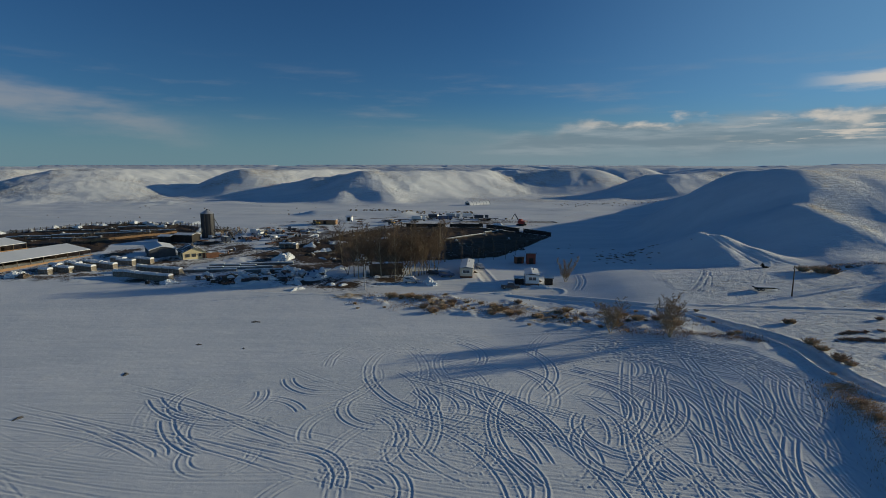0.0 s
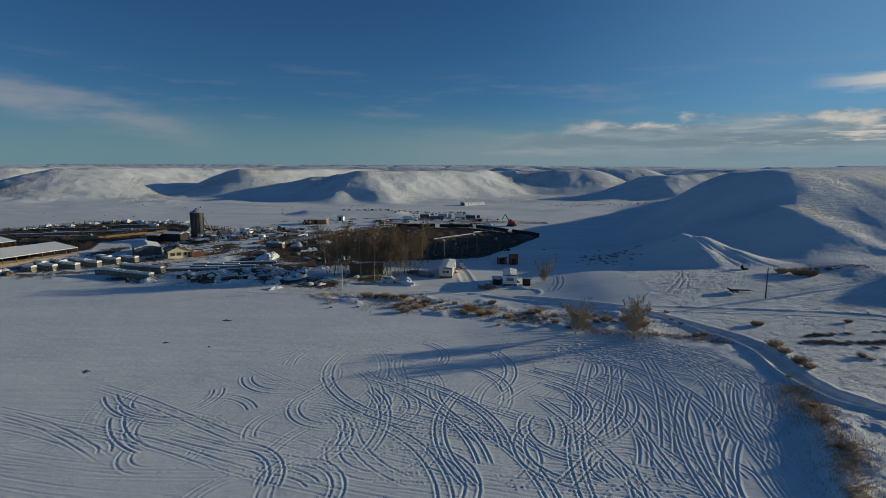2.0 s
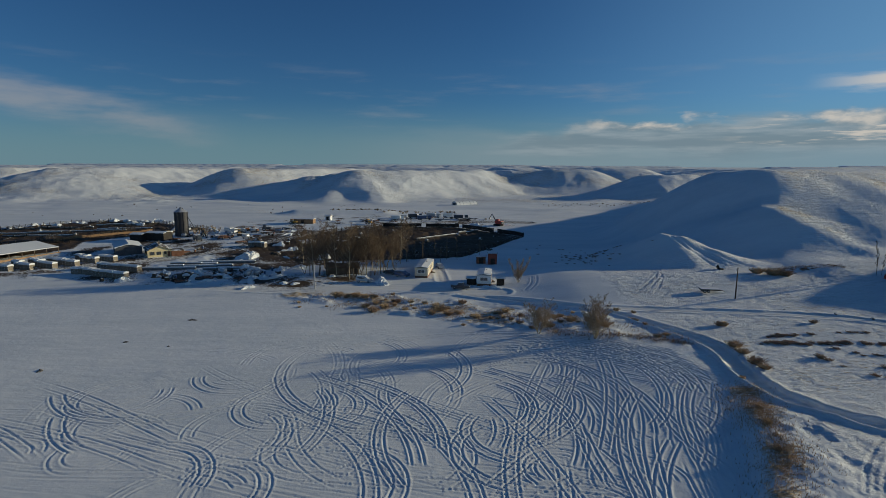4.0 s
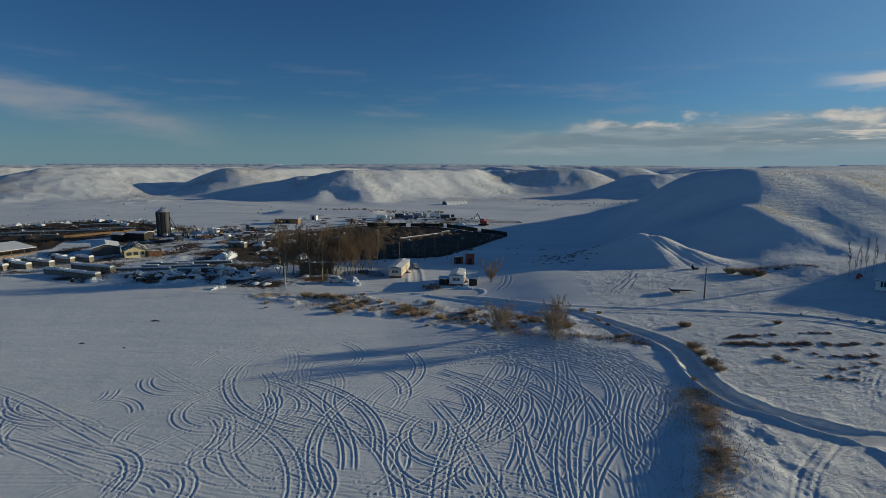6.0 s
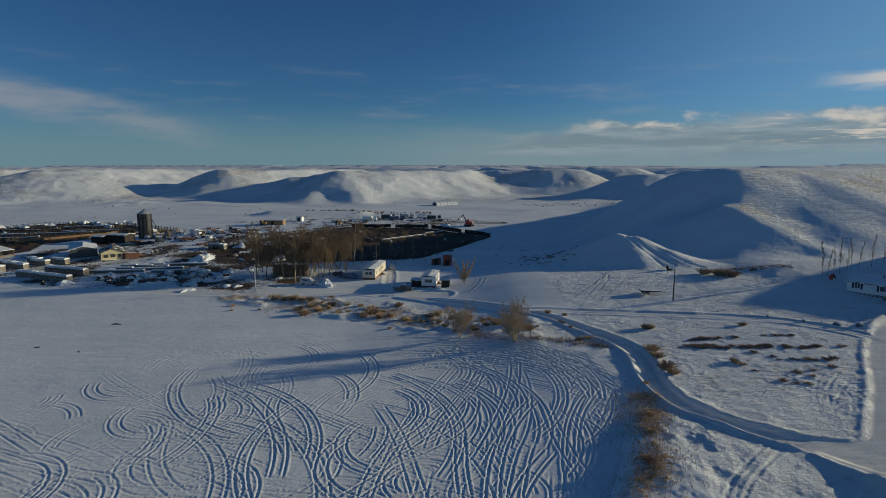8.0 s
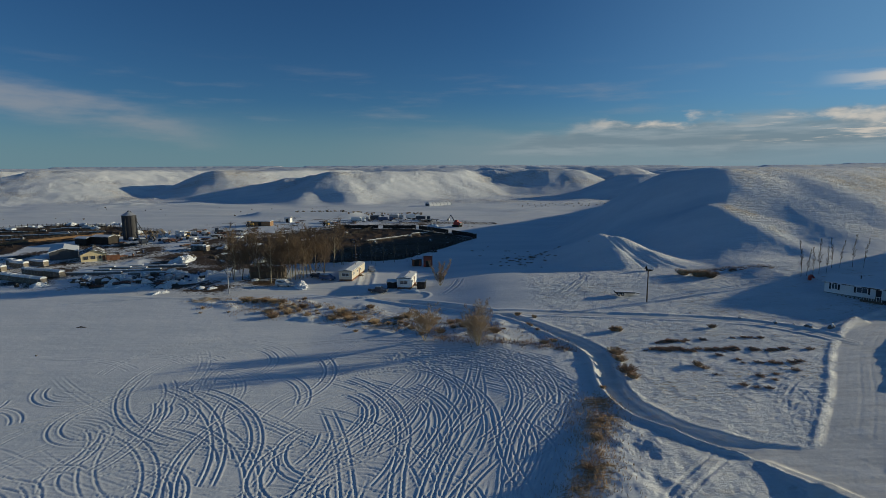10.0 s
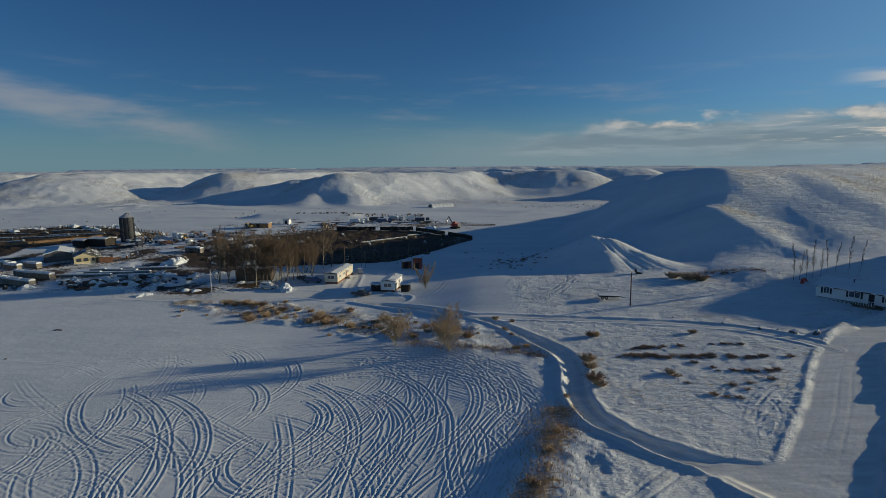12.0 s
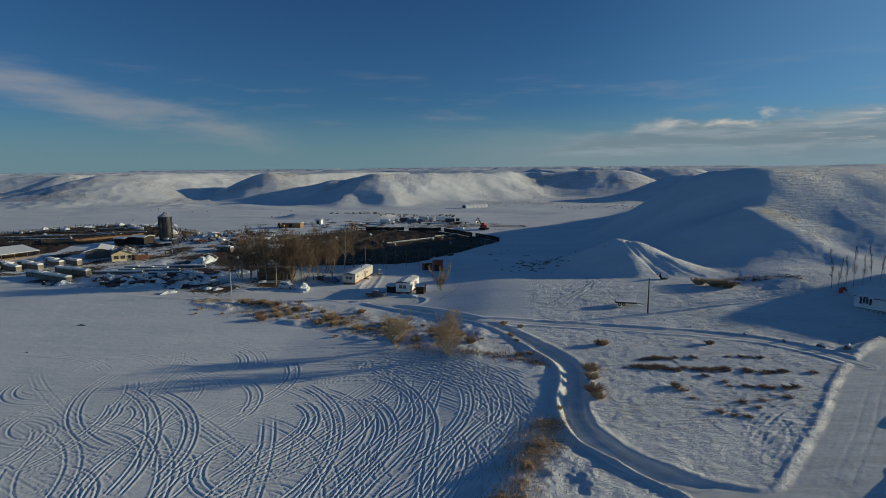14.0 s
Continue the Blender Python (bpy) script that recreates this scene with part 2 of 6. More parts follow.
def banks(x, y, z):
    """Ploughed banks of snow beside the street, and the low rise under the field's brush."""
    z = z + 1.2 * S((x - 8) / 28) * S((y - 94) / 14) * (1 - S((y - 112) / 22)) * (1 - S((x - 46) / 16))
    for a, ha, b, hb in (((92.4, 58.6), 0.7, (103.5, 72), 0.6), ((108.4, 80.2), 0.55, (121.6, 99), 0.5), ((114, 105.2), 0.4, (121, 109), 0.7), ((76.6, 61.5), 0.2, (79.4, 56), 1.0), ((79.4, 56), 1.0, (83, 49), 1.5)):
        za, zb = (float(valley_floor(np.array(p[0]), np.array(p[1]))) + h for p, h in ((a, ha), (b, hb)))
        z = ridge(z, x + 0.25 * fbm(x, y, 7, 2), y, (*a, za), (*b, zb), 0.5, 0.75, 0.5, 0.4)
    return z


def height(x, y):
    x, y = np.asarray(x, float), np.asarray(y, float)
    z = valley_floor(x, y)
    flat = z
    z = hills(x, y, z)
    slope = S((z - flat - 2) / 12)
    far = S((y - 330) / 120)
    z = z + slope * (far * (3.2 * (0.3 - np.abs(fbm(x, y, 62, 4))) + 0.45 * fbm(x, y, 14, 3)) + (1 - far) * 0.25 * fbm(x, y, 18, 4))
    z = banks(x, y, mound(x, y, z))
    z = z + 2.6 * np.maximum(fbm(x, y, 45, 4) - 0.1, 0) * S((y - 395) / 40) * (1 - slope) * S((-150 - x) / 80)
    z = z + 0.7 * fbm(x * 0.5, y, 24, 4) * S((y - 310) / 40) * (1 - slope)
    return z + 0.10 * fbm(x, y, 22, 3) * S((np.hypot(x, y) - 10) / 80)


# -- terrain end


def ground_grid():
    cx, cy = 28.0, -25.0
    ang = np.concatenate([np.arange(-180, -66, 4.0), np.arange(-66, -46, 0.3), np.arange(-46, 27, 0.085), np.arange(27, 40, 0.055), np.arange(40, 62, 0.25), np.arange(62, 181, 4.0)])
    rad = [1.0, 10, 20, 30, 40, 50, 58]
    while rad[-1] < 70:
        rad.append(rad[-1] + 0.6)
    while rad[-1] < 150:
        rad.append(rad[-1] + 0.2)
    while rad[-1] < 4900:
        rad.append(rad[-1] + max(0.2, min(0.006 * rad[-1], (rad[-1] - 150) * 0.013 + 0.2)))
    rad = np.array(rad)
    a, r = np.meshgrid(np.radians(ang), rad)
    return cx + r * np.sin(a), cy + r * np.cos(a), ang, rad


def grid_mesh(name, x, y, z):
    rows, cols = x.shape
    me = bpy.data.meshes.new(name)
    n = rows * cols
    me.vertices.add(n)
    me.vertices.foreach_set("co", np.stack([x, y, z], -1).astype(np.float32).ravel())
    i = (np.arange(rows - 1)[:, None] * cols + np.arange(cols - 1)[None, :]).ravel()
    quads = np.stack([i, i + 1, i + cols + 1, i + cols], -1)
    quads = quads[:, ::-1]
    me.loops.add(quads.size)
    me.loops.foreach_set("vertex_index", quads.ravel().astype(np.int32))
    me.polygons.add(len(quads))
    me.polygons.foreach_set("loop_start", np.arange(0, quads.size, 4, dtype=np.int32))
    me.polygons.foreach_set("use_smooth", np.ones(len(quads), dtype=bool))
    me.update(calc_edges=True)
    me.validate()
    return me


# ---- materials ----


def shader(name, color, rough=0.8, metal=0.0, vary=0.25, size=1.5, bump=0.02, second=None, amount=0.5):
    """A surface with colour variation at two scales, fine relief, and worn or snowy patches of a second colour."""
    m = bpy.data.materials.new(name)
    m.use_nodes = True
    nt = m.node_tree
    N, L = nt.nodes.new, nt.links.new
    b = nt.nodes["Principled BSDF"]
    b.inputs["Roughness"].default_value, b.inputs["Metallic"].default_value = rough, metal
    co = N("ShaderNodeTexCoord")
    big, fine = N("ShaderNodeTexNoise"), N("ShaderNodeTexNoise")
    big.inputs["Scale"].default_value, fine.inputs["Scale"].default_value = 1 / size, 9 / size
    for n in (big, fine):
        n.inputs["Detail"].default_value = 5
        L(co.outputs["Object"], n.inputs["Vector"])
    add = N("ShaderNodeMath")
    add.operation = "ADD"
    L(big.outputs["Fac"], add.inputs[0])
    L(fine.outputs["Fac"], add.inputs[1])
    ramp = N("ShaderNodeMapRange")
    ramp.inputs[1].default_value, ramp.inputs[2].default_value = 0.7, 1.3
    L(add.outputs[0], ramp.inputs[0])
    mix = N("ShaderNodeMix")
    mix.data_type = "RGBA"
    L(ramp.outputs[0], mix.inputs["Factor"])
    mix.inputs[6].default_value = (*[c * (1 - vary) for c in color], 1)
    mix.inputs[7].default_value = (*[min(1, c * (1 + vary)) for c in color], 1)
    out = mix.outputs[2]
    if second:
        cut = N("ShaderNodeMapRange")
        cut.inputs[1].default_value, cut.inputs[2].default_value = 0.62 - 0.24 * amount, 0.7 - 0.24 * amount
        L(big.outputs["Fac"], cut.inputs[0])
        mix2 = N("ShaderNodeMix")
        mix2.data_type = "RGBA"
        L(cut.outputs[0], mix2.inputs["Factor"])
        L(out, mix2.inputs[6])
        mix2.inputs[7].default_value = (*second, 1)
        out = mix2.outputs[2]
    L(out, b.inputs["Base Color"])
    if bump:
        bp = N("ShaderNodeBump")
        bp.inputs["Strength"].default_value, bp.inputs["Distance"].default_value = 0.6, bump
        L(fine.outputs["Fac"], bp.inputs["Height"])
        L(bp.outputs[0], b.inputs["Normal"])
    return m


def snow_shader():
    """Snow; the sheet's own marks say where grass, earth or packed snow lies instead."""
    m = bpy.data.materials.new("snow")
    m.use_nodes = True
    nt = m.node_tree
    N, L = nt.nodes.new, nt.links.new
    b = nt.nodes["Principled BSDF"]
    b.inputs["Roughness"].default_value = 0.75
    b.inputs["Specular IOR Level"].default_value = 0.25
    co = N("ShaderNodeTexCoord")

    def tex(scale, detail=5, stretch=None, rough=0.55):
        n = N("ShaderNodeTexNoise")
        n.inputs["Scale"].default_value, n.inputs["Detail"].default_value, n.inputs["Roughness"].default_value = scale, detail, rough
        if stretch:
            mp = N("ShaderNodeMapping")
            mp.inputs["Scale"].default_value, mp.inputs["Rotation"].default_value = stretch, (0, 0, radians(-14))
            L(co.outputs["Object"], mp.inputs["Vector"])
            L(mp.outputs[0], n.inputs["Vector"])
        else:
            L(co.outputs["Object"], n.inputs["Vector"])
        return n.outputs["Fac"]

    def attr(name):
        n = N("ShaderNodeAttribute")
        n.attribute_name = name
        return n.outputs["Fac"]

    def calc(op, a, c, clamp=False):
        n = N("ShaderNodeMath")
        n.operation, n.use_clamp = op, clamp
        for i, v in enumerate((a, c)):
            if isinstance(v, (int, float)):
                n.inputs[i].default_value = v
            else:
                L(v, n.inputs[i])
        return n.outputs[0]

    def blend(f, a, c):
        n = N("ShaderNodeMix")
        n.data_type = "RGBA"
        L(f, n.inputs["Factor"])
        for k, v in ((6, a), (7, c)):
            if isinstance(v, tuple):
                n.inputs[k].default_value = (*v, 1)
            else:
                L(v, n.inputs[k])
        return n.outputs[2]

    def span(v, lo, hi):
        n = N("ShaderNodeMapRange")
        n.inputs[1].default_value, n.inputs[2].default_value = lo, hi
        L(v, n.inputs[0])
        return n.outputs[0]

    patch, grain, streak = tex(0.07, 7, (0.3, 1.3, 1), 0.65), tex(1.1, 8, None, 0.7), tex(0.5, 6, (0.35, 1.6, 1))
    tuft = tex(1.3, 7, (0.6, 1.6, 1), 0.7)
    snow = blend(span(patch, 0.36, 0.64), (0.7, 0.73, 0.75), (0.82, 0.83, 0.835))
    packed = blend(span(streak, 0.35, 0.65), (0.7, 0.68, 0.64), (0.86, 0.84, 0.8))
    col = blend(attr("pack"), snow, packed)
    clump = tex(0.42, 7, (0.75, 1.3, 1), 0.72)
    straw = blend(span(grain, 0.35, 0.65), (0.27, 0.19, 0.11), (0.5, 0.37, 0.21))
    gf = calc("MULTIPLY", calc("SUBTRACT", tuft, calc("SUBTRACT", 0.74, calc("MULTIPLY", attr("grass"), 0.4)), False), 6.0, True)
    col = blend(gf, col, straw)
    sf = calc("MULTIPLY", calc("SUBTRACT", clump, calc("SUBTRACT", 0.65, calc("MULTIPLY", attr("scour"), 0.24))), 10.0, True)
    sf = calc("MULTIPLY", sf, calc("MULTIPLY", attr("scour"), 0.5, True))
    col = blend(sf, col, straw)
    earth = blend(span(grain, 0.3, 0.7), (0.028, 0.018, 0.010), (0.12, 0.076, 0.042))
    df = calc("MULTIPLY", calc("SUBTRACT", calc("MULTIPLY", attr("dirt"), 1.25), calc("MULTIPLY", span(tuft, 0.4, 0.68), 1.1)), 4.0, True)
    col = blend(df, col, earth)
    L(col, b.inputs["Base Color"])
    b1, b2 = N("ShaderNodeBump"), N("ShaderNodeBump")
    b1.inputs["Strength"].default_value, b1.inputs["Distance"].default_value = 0.5, 0.09
    b2.inputs["Strength"].default_value, b2.inputs["Distance"].default_value = 0.5, 0.14
    L(grain, b1.inputs["Height"])
    L(streak, b2.inputs["Height"])
    b3 = N("ShaderNodeBump")
    b3.inputs["Strength"].default_value, b3.inputs["Distance"].default_value = 1.0, 1.3
    terrace = tex(1.0, 6, (0.16, 0.2, 1.5), 0.6)
    L(calc("MULTIPLY", calc("SUBTRACT", calc("ADD", clump, terrace), 1.0), attr("scour")), b3.inputs["Height"])
    L(b3.outputs[0], b2.inputs["Normal"])
    L(b2.outputs[0], b1.inputs["Normal"])
    L(b1.outputs[0], b.inputs["Normal"])
    return m


SNOW = snow_shader()
STRAW = shader("dry_grass", (0.5, 0.36, 0.22), 0.9, vary=0.4, bump=0)
DRY = shader("dry_brush", (0.34, 0.235, 0.15), 0.9, vary=0.4, bump=0)
TREE_TWIG = shader("cottonwood_twigs", (0.17, 0.115, 0.07), 0.9, vary=0.35, bump=0)
SAGE = shader("sagebrush_twigs", (0.38, 0.26, 0.185), 0.9, vary=0.35, bump=0)
TWIG = shader("bare_twigs", (0.2, 0.145, 0.085), 0.9, vary=0.35, bump=0)
WILLOW = shader("willow_twigs", (0.38, 0.28, 0.175), 0.9, vary=0.35, bump=0)
BARK = shader("bark", (0.16, 0.125, 0.09), 0.9, vary=0.4, size=0.6, bump=0.03)
PALE_BARK = shader("pale_bark", (0.38, 0.32, 0.22), 0.9, vary=0.4, size=0.6, bump=0.03)
WOOD = shader("weathered_wood", (0.13, 0.095, 0.065), 0.85, vary=0.4, size=1.2)
DARK_WOOD = shader("dark_boards", (0.03, 0.024, 0.019), 0.85, vary=0.5, size=1.2)
TAN_WOOD = shader("tan_boards", (0.3, 0.18, 0.095), 0.85, vary=0.35, size=1.2)
WHITE = shader("white_siding", (0.8, 0.8, 0.78), 0.55, vary=0.08, size=2)
CREAM = shader("cream_siding", (0.62, 0.55, 0.43), 0.6, vary=0.12, size=2)
YELLOW = shader("pale_yellow_wall", (0.72, 0.6, 0.36), 0.7, vary=0.1, size=2)
RED = shader("barn_red", (0.27, 0.07, 0.045), 0.75, vary=0.35, size=1.5)
RUST = shader("rust_brown", (0.2, 0.09, 0.05), 0.8, vary=0.4, size=1.0)
STEEL = shader("dark_steel", (0.085, 0.09, 0.1), 0.6, 0.2, vary=0.3, size=2)
ROOF = shader("dark_roof", (0.07, 0.06, 0.055), 0.8, vary=0.35, size=1.5, second=(0.78, 0.8, 0.82), amount=0.5)
ORANGE = shader("machine_yellow", (0.6, 0.33, 0.05), 0.55, vary=0.25, size=1)
MACHINE_RED = shader("machine_red", (0.42, 0.045, 0.03), 0.5, vary=0.25, size=1)
SLATE = shader("slate_paint", (0.06, 0.07, 0.09), 0.35, 0.2, vary=0.15, size=1)
SILVER = shader("silver_paint", (0.5, 0.51, 0.53), 0.3, 0.4, vary=0.08, size=1)
BLUE = shader("blue_paint", (0.06, 0.1, 0.2), 0.35, 0.1, vary=0.15, size=1)
RUBBER = shader("rubber", (0.02, 0.02, 0.02), 0.9, vary=0.3, size=0.4)
GLASS = base_material("window_glass", (0.09, 0.105, 0.125), 0.06)
SHUTTER = shader("black_shutter", (0.02, 0.02, 0.024), 0.6, vary=0.2, size=0.5)
HAY = shader("hay", (0.24, 0.205, 0.16), 0.95, vary=0.35, size=0.5, bump=0.04, second=(0.55, 0.56, 0.57), amount=0.1)
SILO_STEEL = shader("silo_steel", (0.035, 0.036, 0.042), 0.6, 0.15, vary=0.3, size=2)
EARTH = shader("trodden_earth", (0.06, 0.04, 0.024), 0.95, vary=0.45, size=1.0, bump=0.06, second=(0.6, 0.61, 0.62), amount=0.12)
CONCRETE = shader("concrete", (0.2, 0.2, 0.2), 0.9, vary=0.25, size=1.0)
STONE = shader("stone", (0.16, 0.145, 0.13), 0.9, vary=0.35, size=0.5, bump=0.05)

# ---- the plan: roads, tracks, lots ----


def polydist(x, y, pts):
    """Distance to a line of points, and how far along it that is."""
    best, along, run = np.full(np.shape(x), 1e9), np.zeros(np.shape(x)), 0.0
    for (ax, ay), (bx, by) in zip(pts, pts[1:]):
        dx, dy = bx - ax, by - ay
        n = math.hypot(dx, dy)
        u = np.clip(((x - ax) * dx + (y - ay) * dy) / (n * n), 0, 1)
        d = np.hypot(x - ax - u * dx, y - ay - u * dy)
        along = np.where(d < best, run + u * n, along)
        best = np.minimum(best, d)
        run += n
    return best, along


def side_of(x, y, pts):
    """-1 or 1: on which hand of a line of points a place lies."""
    best, hand = np.full(np.shape(x), 1e9), np.zeros(np.shape(x))
    for (ax, ay), (bx, by) in zip(pts, pts[1:]):
        dx, dy = bx - ax, by - ay
        u = np.clip(((x - ax) * dx + (y - ay) * dy) / (dx * dx + dy * dy), 0, 1)
        d = np.hypot(x - ax - u * dx, y - ay - u * dy)
        hand = np.where(d < best, np.sign(dx * (y - ay) - dy * (x - ax)), hand)
        best = np.minimum(best, d)
    return hand


def inside(x, y, poly, soft=1.5):
    """1 inside a polygon, 0 outside, with a soft edge."""
    hit = np.zeros(np.shape(x), bool)
    for (ax, ay), (bx, by) in zip(poly, poly[1:] + poly[:1]):
        if ay != by:
            hit ^= ((ay > y) != (by > y)) & (x < (bx - ax) * (y - ay) / (by - ay) + ax)
    d, _ = polydist(x, y, poly + poly[:1])
    return S(0.5 + np.where(hit, d, -d) / (2 * soft))


def rounded(pts, steps=6):
    """The same line, curved through its points."""
    out = []
    for i in range(len(pts) - 1):
        p0, p1, p2, p3 = (np.array(pts[min(max(k, 0), len(pts) - 1)], float) for k in (i - 1, i, i + 1, i + 2))
        for k in range(steps):
            t = k / steps
            q = 0.5 * (2 * p1 + (p2 - p0) * t + (2 * p0 - 5 * p1 + 4 * p2 - p3) * t * t + (3 * p1 - p0 - 3 * p2 + p3) * t ** 3)
            out.append((float(q[0]), float(q[1])))
    return out + [tuple(map(float, pts[-1]))]


ROAD = rounded([(14, 147.5), (26, 141.5), (37, 135.5), (47.5, 126), (56.5, 115.5), (63.2, 105.5), (66.3, 99), (66.6, 92.5), (65.5, 85.5), (65.5, 79.5), (67, 74.2), (70.2, 69.8), (74.4, 66), (79.6, 63.6), (86, 62)])
LANE = rounded([(50, 124.5), (62, 122), (73, 119.4), (84, 116.4), (93.4, 113.7), (102, 110), (108, 104.5), (112, 98)])
STREET = rounded([(60, 28), (72, 43), (84, 58), (91.5, 67.5), (99, 77), (107.5, 89), (114, 97), (122, 104.5), (135, 112), (150, 114)])
FARM_LANE = rounded([(-240, 150), (-165, 164), (-125, 176), (-92, 192), (-76, 211), (-60, 240), (-40, 268), (-8, 292), (30, 300), (60, 298)])
YARD = rounded([(-60, 152), (-30, 148), (0, 152), (16, 147), (30, 146)])
HOME_LANE = rounded([(14, 160), (13, 172), (11, 186)])
MID_LOT = [(51, 249), (18, 279), (-22, 281), (-45, 262), (-66, 220), (-40, 191), (-20, 193), (0, 196), (21, 201)]
LEFT_LOT = [(-225, 246), (-190, 290), (-172, 300), (-140, 287), (-106, 268), (-122, 254), (-136, 241), (-146, 230), (-139, 214), (-158, 184), (-190, 178), (-280, 215)]
BRUSH = [(-34, 140), (-8, 128), (15, 119.5), (34, 108), (48, 102), (63, 98), (64, 103), (52, 117), (36, 132), (8, 141), (-25, 149)]
FLARE = [(74.4, 63.8), (76.4, 61.4), (77.6, 58), (79.5, 54), (81, 48), (88, 56), (92, 66), (90.4, 69.4), (88.6, 67.2), (86, 65.6), (82, 64.9), (78, 65.6)]
PLOT = [(71, 101), (70, 88), (70, 77), (76, 70), (86, 68), (95, 81), (104, 94), (107, 102), (95, 111), (80, 115), (62, 119)]
WEEDS = [(61.6, 79), (61.2, 75), (59, 69), (55.5, 59), (51, 52), (46, 40)]


def track_list():
    """Wheel tracks on the field, as arcs: centre, radius, first angle, sweep, gauge, depth."""
    q = random.Random(11)
    arcs = []

    def arc(cx, cy, r, a0, sweep, lo, hi):
        arcs.append((cx, cy, r, a0, sweep, q.uniform(1.35, 1.8), q.uniform(lo, hi)))

    def run(mx, my, heading, r, length, lo, hi):
        """A nearly straight run through a point."""
        a, side = math.radians(heading), q.choice((-1, 1))
        cx, cy = mx - side * r * math.sin(a), my + side * r * math.cos(a)
        sweep = math.degrees(length / r)
        arc(cx, cy, r, math.degrees(math.atan2(my - cy, mx - cx)) - sweep / 2, sweep, lo, hi)

    # the deepest single turns
    for cx, cy, r, a0, sweep in ((14, 96, 28.6, 197, 55), (-0.8, 60, 14.3, 20, 85), (-21, 56, 33.8, 5, 60), (-8.7, 63, 24.4, 0, 70), (-19, 88, 7.7, 190, 160), (9.5, 70, 24.7, -26, 85), (31, 83, 19.4, -48, 100), (37, 81, 22.6, -58, 110),
                                 (-22, 80, 19.6, 203, 42), (-20, 56, 7.9, -10, 110), (-10.7, 54, 6.5, -30, 100), (-14.6, 66, 8.9, -40, 98), (-23, 69.5, 22, -20, 55), (33, 69, 26, 150, 64), (19.4, 76.4, 9.5, -80, 140), (19, 80, 17.4, -80, 85), (-35, 78.5, 6.5, 120, 270), (-8.4, 75.7, 6.8, 100, 300), (-30, 89, 18.6, 212, 135)):
        arc(cx, cy, r, a0, sweep, 0.05, 0.075)
    for _ in range(34):  # sweeps along the far edge, turning down the right-hand side
        r = q.uniform(15, 46)
        arc(q.gauss(46 - 0.5 * r, 4), q.gauss(92 - 0.72 * r, 4.5), r, q.uniform(5, 80), q.uniform(28, 70), 0.04, 0.07)
    for k in range(17):  # rows running down the right-hand side
        arc(q.uniform(20, 40), q.gauss(80, 7), q.uniform(13, 25), q.uniform(-62, 0), q.uniform(35, 80), 0.045, 0.08)
    for _ in range(15):
        run(q.uniform(22, 54), q.uniform(46, 84), q.gauss(72, 17), q.uniform(30, 120), q.uniform(14, 44), 0.04, 0.07)
    for _ in range(9):
        arc(q.gauss(98, 6), q.gauss(48, 6), q.uniform(46, 58), q.uniform(134, 150), q.uniform(18, 40), 0.04, 0.07)
    for _ in range(22):  # doughnuts
        arc(q.uniform(-40, 46), q.uniform(50, 92), q.uniform(3.5, 9), q.uniform(0, 360), q.uniform(110, 300), 0.03, 0.06)
    for _ in range(38):  # wide bends
        arc(q.uniform(-34, 46), q.uniform(44, 92), q.uniform(11, 28), q.uniform(0, 360), q.uniform(35, 90), 0.025, 0.055)
    for _ in range(26):  # turns in the far right quarter
        arc(q.uniform(-12, 44), q.uniform(68, 97), q.uniform(7, 24), q.uniform(-60, 120), q.uniform(45, 110), 0.03, 0.06)
    for _ in range(80):  # long runs across the left half
        run(q.uniform(-84, 22), q.uniform(42, 76), q.gauss(-14, 9), q.uniform(90, 260), q.uniform(16, 60), 0.025, 0.06)
    for _ in range(26):
        run(q.uniform(-70, 20), q.uniform(44, 96), q.gauss(48, 20), q.uniform(40, 160), q.uniform(6, 22), 0.03, 0.055)
    return arcs


FIELD = [(-170, 40), (-170, 158), (-60, 149), (-22, 137), (13, 120), (34, 108), (48, 101), (58, 97), (60, 84), (57, 70), (52, 58), (46, 44), (30, 20), (-60, 20)]


def field_tracks(x, y):
    z = np.zeros_like(x)
    for cx, cy, r, a0, sweep, gauge, deep in track_list():
        dx, dy = x - cx, y - cy
        d = np.hypot(dx, dy)
        near = np.abs(d - r) < gauge / 2 + 1.0
        if not near.any():
            continue
        a = np.mod(np.degrees(np.arctan2(dy[near], dx[near])) - a0, 360)
        ends = S(a / 4) * S((sweep - a) / 4) * (a < sweep)
        wob = 0.12 * np.sin(np.radians(a) * r / 5.0 + cx)
        dd = d[near] - r + wob
        cut = np.zeros_like(dd)
        for side in (-0.5, 0.5):
            e = np.abs(dd - side * gauge)
            cut += -0.85 * deep * np.exp(-(e / 0.13) ** 2) + 0.8 * deep * np.exp(-((e - 0.29) / 0.12) ** 2)
        cut = cut * ends
        z[near] = np.where(np.abs(cut) > np.abs(z[near]), cut, z[near] + 0.3 * cut)
    return np.clip(z, -0.12, 0.1) * (0.95 + 0.4 * S((x + 14) / 40))


